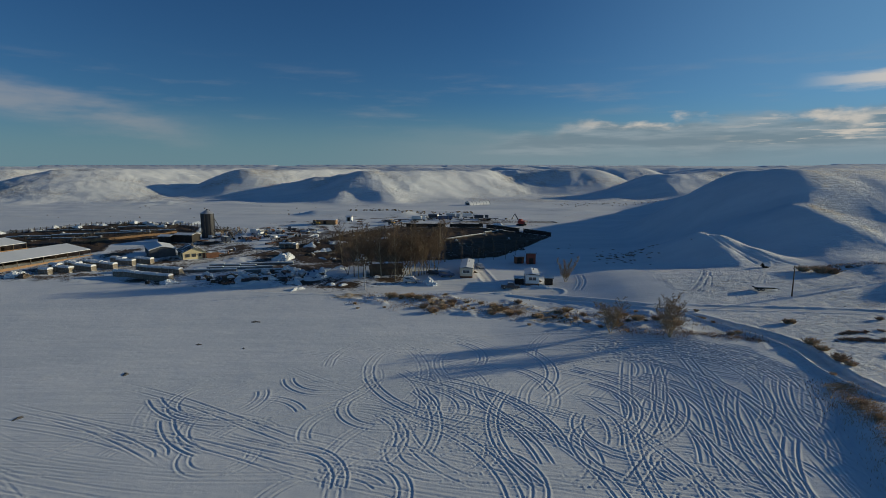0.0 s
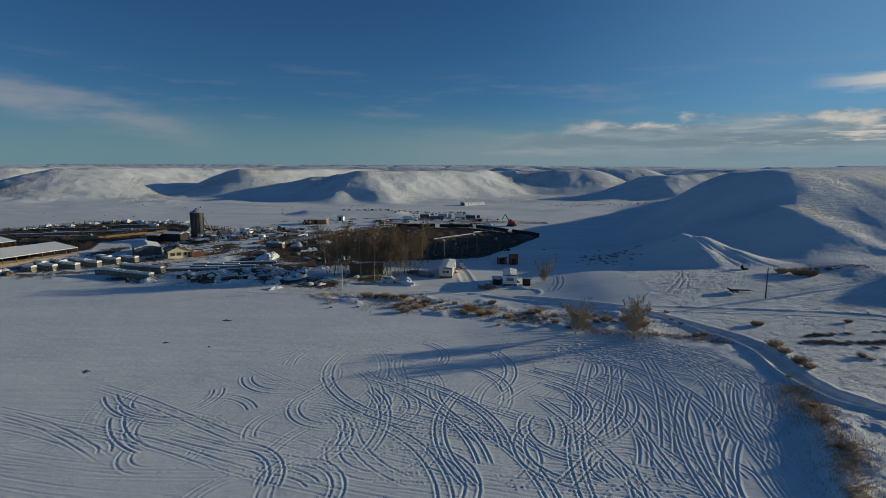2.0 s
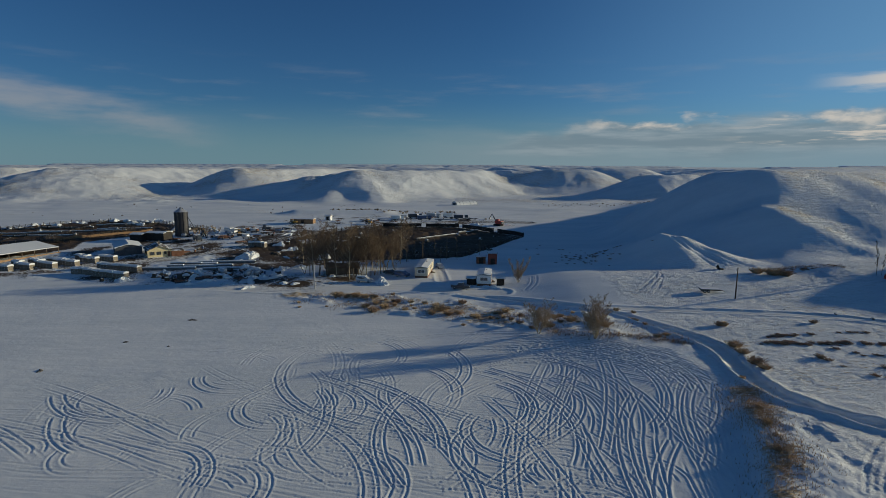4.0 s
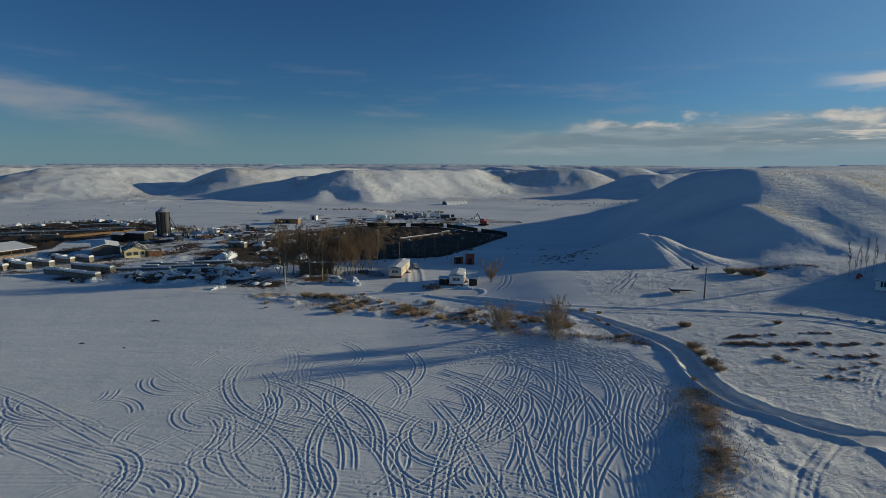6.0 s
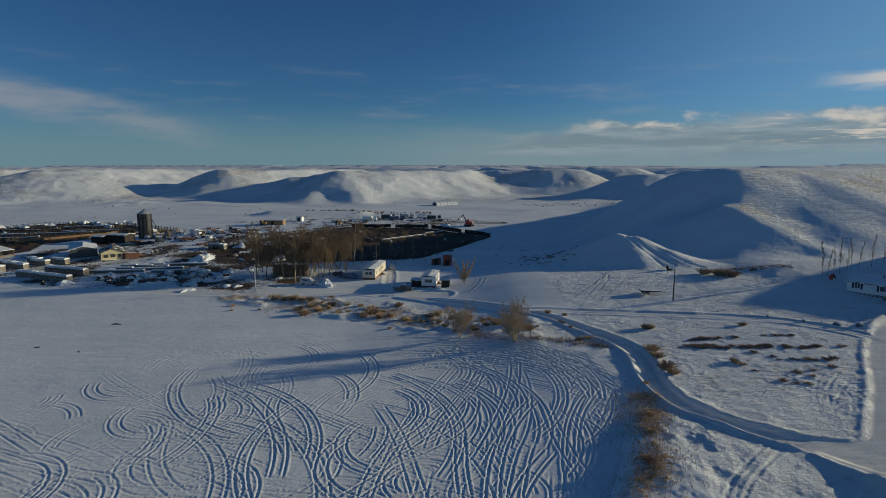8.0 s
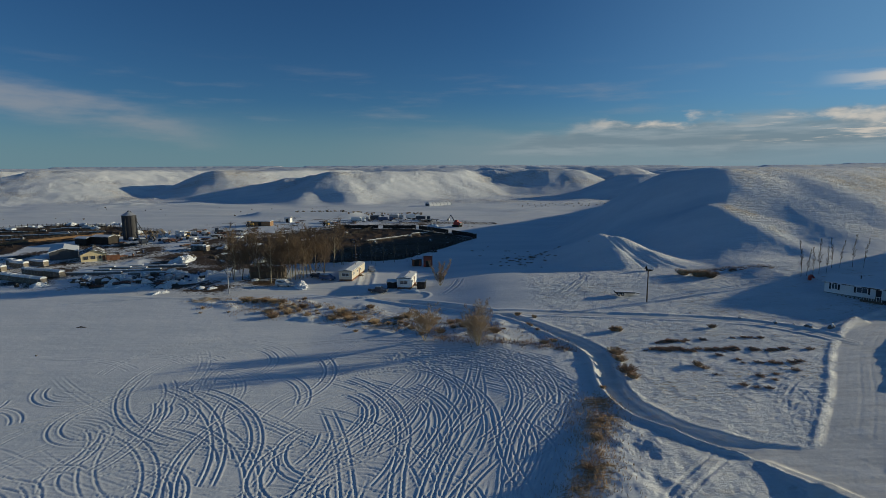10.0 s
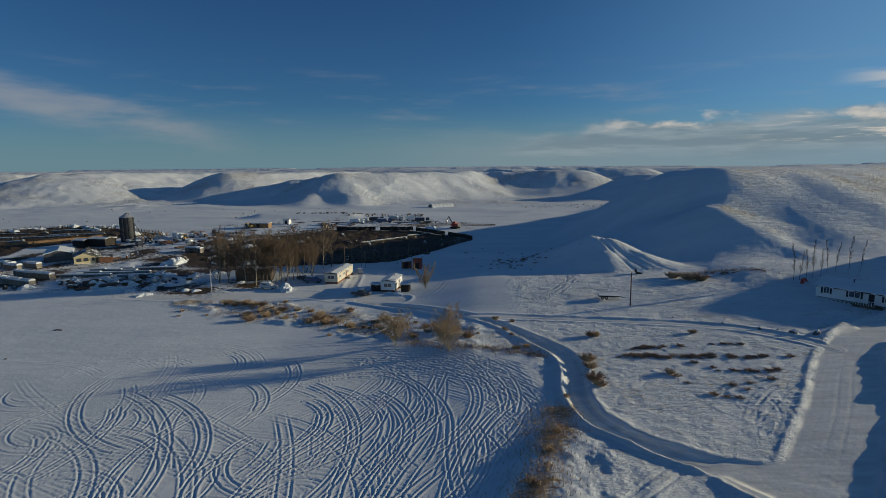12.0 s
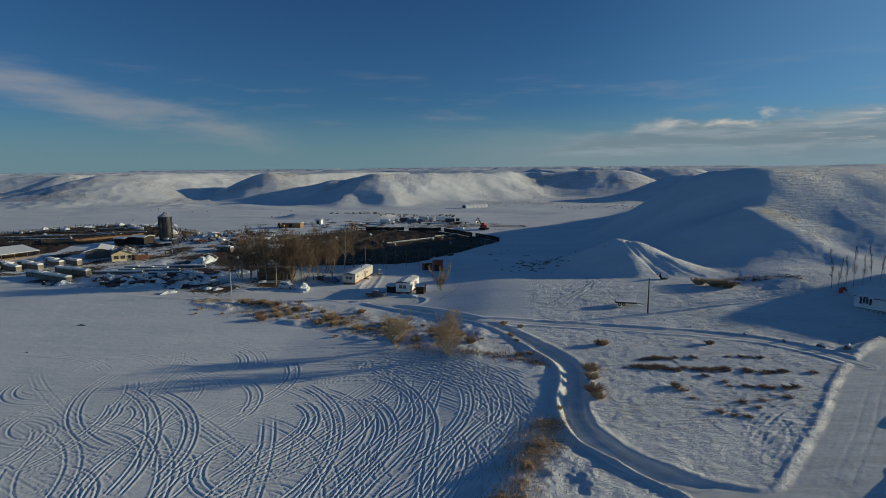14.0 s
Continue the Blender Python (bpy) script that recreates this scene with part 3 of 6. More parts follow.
def surface(x, y):
    """The finished ground: its height and where grass, earth and packed snow lie."""
    x, y = np.atleast_1d(np.asarray(x, float)), np.atleast_1d(np.asarray(y, float))
    z = height(x, y)
    grass, dirt, pack = np.zeros_like(z), np.zeros_like(z), np.zeros_like(z)
    lump = fbm(x, y, 3.0, 4)
    box = (x > -300) & (x < 330) & (y > 0) & (y < 340)
    X, Y, LU = x[box], y[box], lump[box]
    dz, g, e, p = (np.zeros_like(X) for _ in range(4))
    # roads cut into the snow, with ploughed banks
    for line, half, bank, dig, strength in ((ROAD, 1.6, 0.42, 0.3, 1.0), (STREET, 4.0, 0.16, 0.14, 1.0), (LANE, 1.3, 0.14, 0.08, 0.8), (FARM_LANE, 3.0, 0.25, 0.1, 1.0), (YARD, 3.5, 0.15, 0.06, 0.6), (HOME_LANE, 1.6, 0.12, 0.06, 0.8)):
        d, along = polydist(X, Y, line)
        soft = 1.0 if line is STREET else 0.9
        core = S((half + soft * 0.45 - d) / soft)
        p = np.maximum(p, core * strength)
        rough = 0.9 + 0.12 * LU
        dz = dz * (1 - core) - dig * core
        lean = 0.66 - 0.34 * side_of(X, Y, line) if line is ROAD else 1.0
        berm = bank * lean * np.clip(rough, 0.3, 1.5) * np.exp(-((d - half - 0.5 - 0.2 * soft) / (0.18 + 0.36 * soft)) ** 2) * (1 - p)
        dz = np.where(dz >= 0, np.maximum(dz, berm), dz + berm)
        ruts = (0.012 if line is STREET else 0.05) * np.exp(-((np.abs(d) - 0.75) / 0.2) ** 2)
        dz = dz - ruts * core
    d, along = polydist(X, Y, STREET)
    wear = S((3.6 - d) / 0.8) * (0.0022 * np.sin(d * 7.3 + 3 * fbm(X, Y, 14, 2)) + 0.009 * fbm(X, Y, 2.2, 3))
    flare = inside(X, Y, FLARE, 0.5)
    p = np.maximum(p, flare)
    dz = dz * (1 - flare) - 0.14 * flare + wear + flare * 0.018 * fbm(X, Y, 1.8, 3)
    # the lots
    lot = np.maximum(inside(X, Y, MID_LOT, 0.8), inside(X, Y, LEFT_LOT, 1.5))
    e = np.maximum(e, lot * (0.95 + 0.3 * fbm(X, Y, 25, 3)))
    dz = dz + lot * 0.45 * LU
    # the farm yard is rough with heaped and driven snow
    yard = inside(X, Y, [(-150, 165), (-60, 152), (-24, 147), (-10, 162), (-24, 190), (-64, 214), (-92, 240), (-128, 236)], 6)
    dz = dz + yard * (1 - p) * (0.35 * np.maximum(fbm(X, Y, 7, 4), -0.2) + 0.1 * LU)
    e = np.maximum(e, yard * np.clip(0.38 + 0.9 * fbm(X + 40, Y, 9, 4), 0, 0.85) * (1 - 0.7 * p))
    pens = inside(X, Y, [(-78, 238), (-62, 205), (-52, 190), (-34, 190), (-30, 215), (-40, 262), (-58, 268)], 3)
    e = np.maximum(e, pens * (1 - p) * np.clip(0.75 + 0.5 * fbm(X, Y, 14, 4), 0, 1))
    d, along = polydist(X, Y, FARM_LANE)
    e = np.maximum(e, 0.42 * S((3.4 - d) / 1.5) * np.clip(0.8 + 0.6 * fbm(X, Y, 6, 4), 0, 1))
    e = np.maximum(e, 0.75 * np.exp(-((d - 3.4) / 1.3) ** 2) * np.clip(0.7 + 0.8 * fbm(X, Y, 10, 3), 0, 1))
    back = inside(X, Y, [(-100, 240), (-60, 250), (-20, 286), (50, 284), (45, 330), (-60, 330), (-120, 275)], 8)
    e = np.maximum(e, back * np.clip(-0.05 + 1.0 * fbm(X, Y + 90, 8, 4), 0, 0.75))
    dz = dz + back * 0.25 * np.maximum(LU, 0)
    # brush and weeds
    brush = inside(X, Y, BRUSH, 3) * (1 - p)
    g = np.maximum(g, brush * np.clip(0.62 + 0.55 * fbm(X, Y, 9, 4), 0, 1))
    dz = dz + brush * (0.6 * np.maximum(fbm(X, Y, 6, 4), -0.1) + 0.12 * LU)
    plot = inside(X, Y, PLOT, 2) * (1 - p)
    g = np.maximum(g, plot * np.clip(0.36 + 0.25 * fbm(X + 70, Y * 2, 12, 4), 0, 0.8))
    fine = fbm(X, Y, 1.3, 3)
    dz = dz + plot * (0.03 * fine)
    d, along = polydist(X, Y, WEEDS)
    strip = np.exp(-(d / 4.0) ** 2)
    g = np.maximum(g, strip * np.clip(0.8 + 0.6 * LU, 0, 1))
    slack = np.exp(-(d / np.where(side_of(X, Y, WEEDS) > 0, 11.0, 4.0)) ** 2)
    dz = dz + slack * (1 - p) * (0.25 + 0.75 * S((74 - Y) / 8)) * (1 + 0.3 * LU)
    right = S((X - 57) / 7) * S((190 - Y) / 40) * (1 - p)
    g = np.maximum(g, right * np.clip(0.32 + 0.35 * fbm(X, Y * 1.6, 14, 4), 0, 0.6))
    dz = dz + right * ((0.09 - 0.075 * plot) * LU + 0.03 * fine)
    steep = S((z[box] - 8) / 5) * S((X - 60) / 30)
    dz = dz + steep * (0.05 * LU + 0.03 * fine)
    # ruts down the knoll and over the rise below it
    for line, deep in (([(66, 136), (70.5, 142), (75, 149), (78.5, 155)], 0.11), ([(68, 134), (73, 143), (77, 152), (78, 160)], 0.07), ([(66, 140), (74, 147), (84, 150)], 0.05), ([(84, 138), (92, 150), (96, 158)], 0.06), ([(38, 146), (41, 153), (42.5, 162)], 0.08),
                       ([(98, 84.5), (94, 82.5), (90, 78.7), (86.5, 75), (83.6, 71.1)], 0.024), ([(100, 86), (95, 85.5), (89, 80), (84, 72)], 0.02), ([(87, 70), (91, 75.5), (92, 80)], 0.022), ([(76, 79), (86, 80), (97, 79)], 0.045), ([(80, 84), (90, 83), (101, 86)], 0.045), ([(86, 74), (92, 76.5), (97, 76)], 0.045), ([(61, 52), (65, 57), (70.7, 62.3), (73, 64)], 0.055)):
        mid = np.array(rounded(line, 4))
        away = np.gradient(mid, axis=0)
        away /= np.hypot(away[:, 0], away[:, 1])[:, None]
        for side in (-0.8, 0.8):
            d, along = polydist(X, Y, [tuple(v) for v in mid + side * np.stack([-away[:, 1], away[:, 0]], 1)])
            dz = dz + (1 - p) * deep * (0.6 * np.exp(-((d - 0.42) / 0.18) ** 2) - np.exp(-(d / 0.2) ** 2))
    for line in ([(92, 182), (94, 172), (97, 162)], [(93.6, 181), (96.5, 172), (100.5, 161.5)], [(99, 174), (103, 166), (108, 159)]):
        d, along = polydist(X, Y, line)
        dz = dz - 0.17 * np.exp(-(d / 0.5) ** 2) + 0.08 * np.exp(-((d - 0.9) / 0.4) ** 2)
    # the field, smooth and full of wheel tracks
    field = inside(X, Y, FIELD, 1.5)
    g, e = g * (1 - field), e * (1 - field)
    inner = (field > 0.01) & (np.hypot(X - 5, Y - 60) < 95)
    tr = field_tracks(X[inner], Y[inner])
    add = np.zeros_like(X)
    add[inner] = tr * field[inner]
    dz = dz * (1 - field) + add + field * 0.02 * LU
    z[box] += dz
    grass[box], dirt[box], pack[box] = g, e, p
    # grass poking through on the near hill, sage on the flats
    hill = S((z - 8) / 6) * S((420 - y) / 60) * S((x - 60) / 30)
    on = hill > 0.05
    fall = np.zeros_like(z)
    fall[on] = height(x[on] - 1.5, y[on]) - height(x[on] + 1.5, y[on])
    scoured = S(0.45 + fall / 0.9)
    scour = hill * scoured * np.clip(0.85 + 0.35 * fbm(x, y * 1.5, 16, 4), 0, 1)
    grass = np.maximum(grass, 0.6 * scour)
    flats = S((y - 300) / 30) * S((470 - y) / 40) * S((x + 380) / 60)
    grass = np.maximum(grass, flats * np.clip(0.1 + 0.55 * fbm(x * 0.6, y * 2, 22, 4), 0, 0.75))
    mesa = S((y - 430) / 40) * S((1300 - y) / 300)
    grass = np.maximum(grass, mesa * np.clip(0.3 + 0.1 * S((-230 - x) / 80) + 0.4 * fbm(x, y, 40, 5), 0, 0.6))
    scour = np.maximum(scour, mesa * np.clip(0.45 + 0.4 * fbm(x, y, 40, 5), 0, 0.8))
    scour[box] = np.maximum(scour[box], np.maximum(0.38 * plot, 0.42 * right) * (1 - field))
    return z, grass, dirt, pack, scour


# ---- ground ----
gx, gy, g_ang, g_rad = ground_grid()
gz, g_grass, g_dirt, g_pack, g_scour = (v.reshape(gx.shape) for v in surface(gx.ravel(), gy.ravel()))
ground_mesh = grid_mesh("ground", gx, gy, gz)
ground_mesh.materials.append(SNOW)
for key, values in (("grass", g_grass), ("dirt", g_dirt), ("pack", g_pack), ("scour", g_scour)):
    ground_mesh.attributes.new(key, "FLOAT", "POINT").data.foreach_set("value", values.astype(np.float32).ravel())
ground = tagged(new("ground", ground_mesh), "snow-covered valley with field, feedlots and flat-topped hills", "ground", kind="structure")


def level(x, y):
    """The sheet's height at a place."""
    a, r = math.degrees(math.atan2(x - 28.0, y + 25.0)), math.hypot(x - 28.0, y + 25.0)
    i, j = int(np.clip(np.searchsorted(g_rad, r) - 1, 0, len(g_rad) - 2)), int(np.clip(np.searchsorted(g_ang, a) - 1, 0, len(g_ang) - 2))
    u, v = (r - g_rad[i]) / (g_rad[i + 1] - g_rad[i]), (a - g_ang[j]) / (g_ang[j + 1] - g_ang[j])
    return float((gz[i, j] * (1 - v) + gz[i, j + 1] * v) * (1 - u) + (gz[i + 1, j] * (1 - v) + gz[i + 1, j + 1] * v) * u)


# ---- building blocks ----


class Shape:
    """Corners and faces of one mesh."""

    def __init__(self):
        self.v, self.f = [], []

    def add(self, verts, faces):
        n = len(self.v)
        self.v += [tuple(p) for p in verts]
        self.f += [tuple(i + n for i in f) for f in faces]
        return self

    def box(self, x, y, z, sx, sy, sz, turn=0.0, tip=1.0):
        """A box standing on z; tip narrows its top."""
        c, s = math.cos(radians(turn)), math.sin(radians(turn))
        pts = []
        for zz, k in ((0, 1.0), (sz, tip)):
            for ax, ay in ((-1, -1), (1, -1), (1, 1), (-1, 1)):
                px, py = ax * sx / 2 * k, ay * sy / 2 * k
                pts.append((x + c * px - s * py, y + s * px + c * py, z + zz))
        return self.add(pts, [(3, 2, 1, 0), (4, 5, 6, 7), (0, 1, 5, 4), (1, 2, 6, 5), (2, 3, 7, 6), (3, 0, 4, 7)])

    def tube(self, p, q, r0, r1=None, n=8, caps=True):
        r1 = r0 if r1 is None else r1
        p, q = Vector(p), Vector(q)
        d = (q - p).normalized()
        u = d.orthogonal().normalized()
        w = d.cross(u)
        pts = []
        for c, r in ((p, r0), (q, r1)):
            for k in range(n):
                a = 2 * math.pi * k / n
                pts.append(c + r * (math.cos(a) * u + math.sin(a) * w))
        faces = [(k, (k + 1) % n, n + (k + 1) % n, n + k) for k in range(n)]
        if caps:
            faces += [tuple(range(n - 1, -1, -1)), tuple(range(n, 2 * n))]
        return self.add(pts, faces)

    def profile(self, pts, y0, y1):
        """A closed outline in x and z, drawn out from y0 to y1."""
        n = len(pts)
        v = [(px, y0, pz) for px, pz in pts] + [(px, y1, pz) for px, pz in pts]
        return self.add(v, [(k, (k + 1) % n, n + (k + 1) % n, n + k) for k in range(n)] + [tuple(range(n - 1, -1, -1)), tuple(range(n, 2 * n))])

    def heap(self, x, y, z, rx, ry, h, seed=0, n=14, rings=5, rough=0.3):
        """An uneven heap, standing on z."""
        q = random.Random(seed)
        ph = [q.uniform(0, 6.28) for _ in range(6)]
        pts, faces = [], []
        for j in range(rings):
            t = j / rings
            for k in range(n):
                a = 2 * math.pi * k / n
                wob = 1 + rough * (0.5 * math.sin(2 * a + ph[0]) + 0.35 * math.sin(3 * a + ph[1]) + 0.3 * q.uniform(-1, 1))
                rr = (1 - t) ** 0.8 * wob
                pts.append((x + rx * rr * math.cos(a), y + ry * rr * math.sin(a), z - 0.15 + h * (1 - (1 - t) ** 1.7) * (1 + 0.25 * rough * q.uniform(-1, 1)) if j else z - 0.3))
        pts.append((x + q.uniform(-0.1, 0.1) * rx, y + q.uniform(-0.1, 0.1) * ry, z + h))
        for j in range(rings - 1):
            for k in range(n):
                faces.append((j * n + k, j * n + (k + 1) % n, (j + 1) * n + (k + 1) % n, (j + 1) * n + k))
        faces += [((rings - 1) * n + k, (rings - 1) * n + (k + 1) % n, rings * n) for k in range(n)]
        return self.add(pts, faces)


def part(name, shape, material, parent=None, label="", smooth=False):
    """One mesh object, under a thing or a part."""
    me = bpy.data.meshes.new(name)
    me.from_pydata(shape.v, [], shape.f)
    me.materials.append(material)
    if smooth:
        me.polygons.foreach_set("use_smooth", np.ones(len(me.polygons), dtype=bool))
    me.update()
    ob = new(name, me)
    if parent is not None:
        ob.parent = parent
    if label:
        tagged(ob, label)
    return ob


def thing(name, x, y, turn, label, category, group="", sink=0.0):
    ob = new(name)
    ob.empty_display_size = 0.3
    ob.matrix_world = pose(x, y, level(x, y) - sink, 0, 0, turn)
    return tagged(ob, label, category, group)


def off_lane(x, y):
    """True where nothing stands in the way of the farm lane."""
    return float(polydist(np.array([x]), np.array([y]), FARM_LANE)[0][0]) > 4.2


def place(ob, x, y, turn=0.0, sink=0.0, scale=1.0):
    """A copy of a thing, on the ground."""
    c = copy_thing(ob, pose(x, y, level(x, y) - sink, 0, 0, turn))
    c.scale = (scale,) * 3
    return c


def window(parent, x, y, z, w, h, turn=0.0, trim=WHITE, shutters=False):
    """A window whose outside faces local -y, turned about z."""
    m = pose(x, y, z, 0, 0, turn)
    fr = Shape()
    for bx, bz, sx, sz in ((0, 0, w + 0.2, 0.11), (0, h - 0.11, w + 0.2, 0.11), (-w / 2, 0, 0.12, h), (w / 2, 0, 0.12, h), (0, 0, 0.08, h)):
        fr.box(bx, -0.03, bz, sx, 0.1, sz)
    ob = part("window", fr, trim, parent)
    ob.matrix_basis = m
    part("pane", Shape().box(0, 0.0, 0.06, w - 0.06, 0.06, h - 0.12), GLASS, ob)
    if shutters:
        for sx in (-1, 1):
            part("shutter", Shape().box(sx * (w / 2 + 0.3), -0.05, -0.05, 0.36, 0.05, h + 0.1), SHUTTER, ob, "black louvred shutter")
    return ob


# ---- trees and shrubs ----


def bare_tree(x, y, tall, seed, label, bark=BARK, twig=TWIG, stems=1, limbs=20, lift=0.9, wide=0.34, first=0.25, girth=0.016, group="", thin=0.035, fine=4):
    """A leafless tree: stems with limbs all the way up, branchlets on the limbs, twigs on those."""
    q = random.Random(seed)
    ob = thing("bare_tree", x, y, 0, label, "tree", group, 0.1)
    trunk, crown = Shape(), Shape()

    def bent(shape, p, d, length, r0, r1, steps, sides, up, wild):
        pts = [Vector(p)]
        d = Vector(d).normalized()
        for k in range(steps):
            d = (d + Vector((q.gauss(0, wild), q.gauss(0, wild), q.gauss(0, wild) * 0.5 + up))).normalized()
            pts.append(pts[-1] + d * length / steps)
            shape.tube(pts[-2], pts[-1], r0 + (r1 - r0) * k / steps, r0 + (r1 - r0) * (k + 1) / steps, sides, False)
        return pts, d

    def on(pts, t):
        i = min(int(t * (len(pts) - 1)), len(pts) - 2)
        return pts[i].lerp(pts[i + 1], t * (len(pts) - 1) - i)

    for s in range(stems):
        a = 6.28 * s / stems + q.uniform(-0.6, 0.6)
        lean = 0.0 if stems == 1 else q.uniform(0.2, 0.6)
        high = tall * (1 if s == 0 else q.uniform(0.7, 1.0))
        stem, _ = bent(trunk, (0.12 * math.cos(a) * (stems > 1), 0.12 * math.sin(a) * (stems > 1), 0), (lean * math.cos(a), lean * math.sin(a), 1), high, tall * girth, tall * girth * 0.12, 7, 6, 0.015 if stems > 1 else 0.1, 0.06 if stems > 1 else 0.03)
        for k in range(limbs):
            t = first + (0.97 - first) * (k + q.uniform(0, 0.9)) / limbs
            b = q.uniform(0, 6.28)
            length = tall * wide * (1.15 - 0.8 * t) * q.uniform(0.7, 1.15)
            limb, d = bent(trunk, on(stem, t), (math.cos(b), math.sin(b), lift * q.uniform(0.6, 1.3)), length, tall * girth * 0.42 * (1.15 - t), 0.02, 4, 4, 0.1, 0.12)
            for j in range(6):
                u = 0.25 + 0.75 * j / 6
                side = Vector((q.gauss(0, 1), q.gauss(0, 1), q.gauss(0.5, 0.6))).normalized()
                let, d2 = bent(crown, on(limb, u), d * 0.7 + side * 0.8, length * q.uniform(0.25, 0.5), thin * 1.1, thin * 0.6, 2, 3, 0.1, 0.15)
                for _ in range(fine):
                    side = Vector((q.gauss(0, 1), q.gauss(0, 1), q.gauss(0.5, 0.6))).normalized()
                    p = on(let, q.uniform(0.2, 0.95))
                    crown.tube(p, p + (d2 * 0.6 + side * 0.8).normalized() * length * q.uniform(0.12, 0.3), thin * 0.7, thin * 0.3, 3, False)
    part("trunk", trunk, bark, ob)
    part("crown", crown, twig, ob, "fine bare twigs")
    return ob


def shrub(x, y, size, seed, label, material, count=90, group="shrubs", flat=0.7, name="shrub"):
    """A dry shrub of many thin stems from one root, with a few twigs each."""
    q = random.Random(seed)
    ob = thing(name, x, y, q.uniform(0, 360), label, "shrub", group, 0.05)
    sh = Shape()
    for _ in range(count):
        a, tilt = q.uniform(0, 6.28), q.uniform(0.05, 1.0)
        d = Vector((math.cos(a) * tilt, math.sin(a) * tilt, 1.0)).normalized()
        p = Vector((math.cos(a) * q.uniform(0, 0.25) * size, math.sin(a) * q.uniform(0, 0.25) * size, 0))
        l = size * q.uniform(0.5, 1.05) * flat
        m = p + d * l * 0.55
        e = m + (d + Vector((q.gauss(0, 0.35), q.gauss(0, 0.35), q.gauss(0, 0.2)))).normalized() * l * 0.5
        sh.tube(p, m, 0.022 * size ** 0.5, 0.016, 3, False)
        sh.tube(m, e, 0.02, 0.008, 3, False)
        for _ in range(3):
            b = m.lerp(e, q.uniform(0, 0.8))
            t = b + (d + Vector((q.gauss(0, 0.7), q.gauss(0, 0.7), q.gauss(0, 0.4)))).normalized() * l * 0.28
            sh.tube(b, t, 0.014, 0.005, 3, False)
    part("twig_clump", sh, material, ob)
    return ob


def grass_stuff(name, spots, label, material, seed, tall=0.6):
    """Dry grass that nobody could count: blades over the spots (x, y, spread, count)."""
    q = random.Random(seed)
    pts = []
    for x, y, spread, count in spots:
        for _ in range(count):
            pts.append((x + q.gauss(0, spread), y + q.gauss(0, spread)))
    zs = surface([p[0] for p in pts], [p[1] for p in pts])[0]
    sh = Shape()
    for (x, y), z in zip(pts, zs):
        for _ in range(3):
            a, h = q.uniform(0, 6.28), tall * q.uniform(0.25, 1.1)
            dx, dy, w = math.cos(a), math.sin(a), q.uniform(0.015, 0.035)
            lx, ly = q.gauss(0, 0.3) * h, q.gauss(0, 0.3) * h
            n = len(sh.v)
            sh.v += [(x - dx * w, y - dy * w, z - 0.05), (x + dx * w, y + dy * w, z - 0.05), (x + lx, y + ly, z + h)]
            sh.f.append((n, n + 1, n + 2))
    ob = part(name, sh, material)
    return tagged(ob, label, "grass", kind="stuff")


# ---- buildings ----


def siding(parent, sx, sy, sz, material, z0=0.0, name="wall"):
    """Four walls with lapped boards standing slightly proud."""
    wall = part(name, Shape().box(0, 0, z0, sx, sy, sz), material, parent)
    n = max(3, int(sz / 0.4))
    for k in range(n):
        part("board", Shape().box(0, 0, z0 + sz * k / n, sx + 0.04, sy + 0.04, sz / n * 0.9), material, wall)
    return wall


def gable_roof(parent, sx, sy, z, rise, over=0.35, thick=0.16, material=ROOF, snow=0.14, name="roof"):
    """A roof whose ridge runs along x, with a blanket of snow."""
    for nm, mat, base, t, o in ((name, material, z, thick, over), ("snow_blanket", SNOW, z + thick, snow, over - 0.08)):
        if t <= 0:
            continue
        h = sy / 2 + o
        drop = rise * o / (sy / 2)
        prof = [(-h, base - drop), (0, base + rise), (h, base - drop), (h, base - drop + t), (0, base + rise + t), (-h, base - drop + t)]
        sh = Shape().profile(prof, -sx / 2 - o, sx / 2 + o)
        sh.v = [(p[1], p[0], p[2]) for p in sh.v]
        sh.f = [f[::-1] for f in sh.f]
        part(nm, sh, mat, parent)


def gable_ends(parent, sx, sy, z, rise, material):
    for s in (-1, 1):
        sh = Shape().add([(s * sx / 2, -sy / 2, z), (s * sx / 2, sy / 2, z), (s * sx / 2, 0, z + rise), (s * (sx / 2 - 0.15), -sy / 2, z), (s * (sx / 2 - 0.15), sy / 2, z), (s * (sx / 2 - 0.15), 0, z + rise)], [(0, 1, 2), (5, 4, 3), (0, 2, 5, 3), (1, 4, 5, 2), (0, 3, 4, 1)])
        part("gable", sh, material, parent)


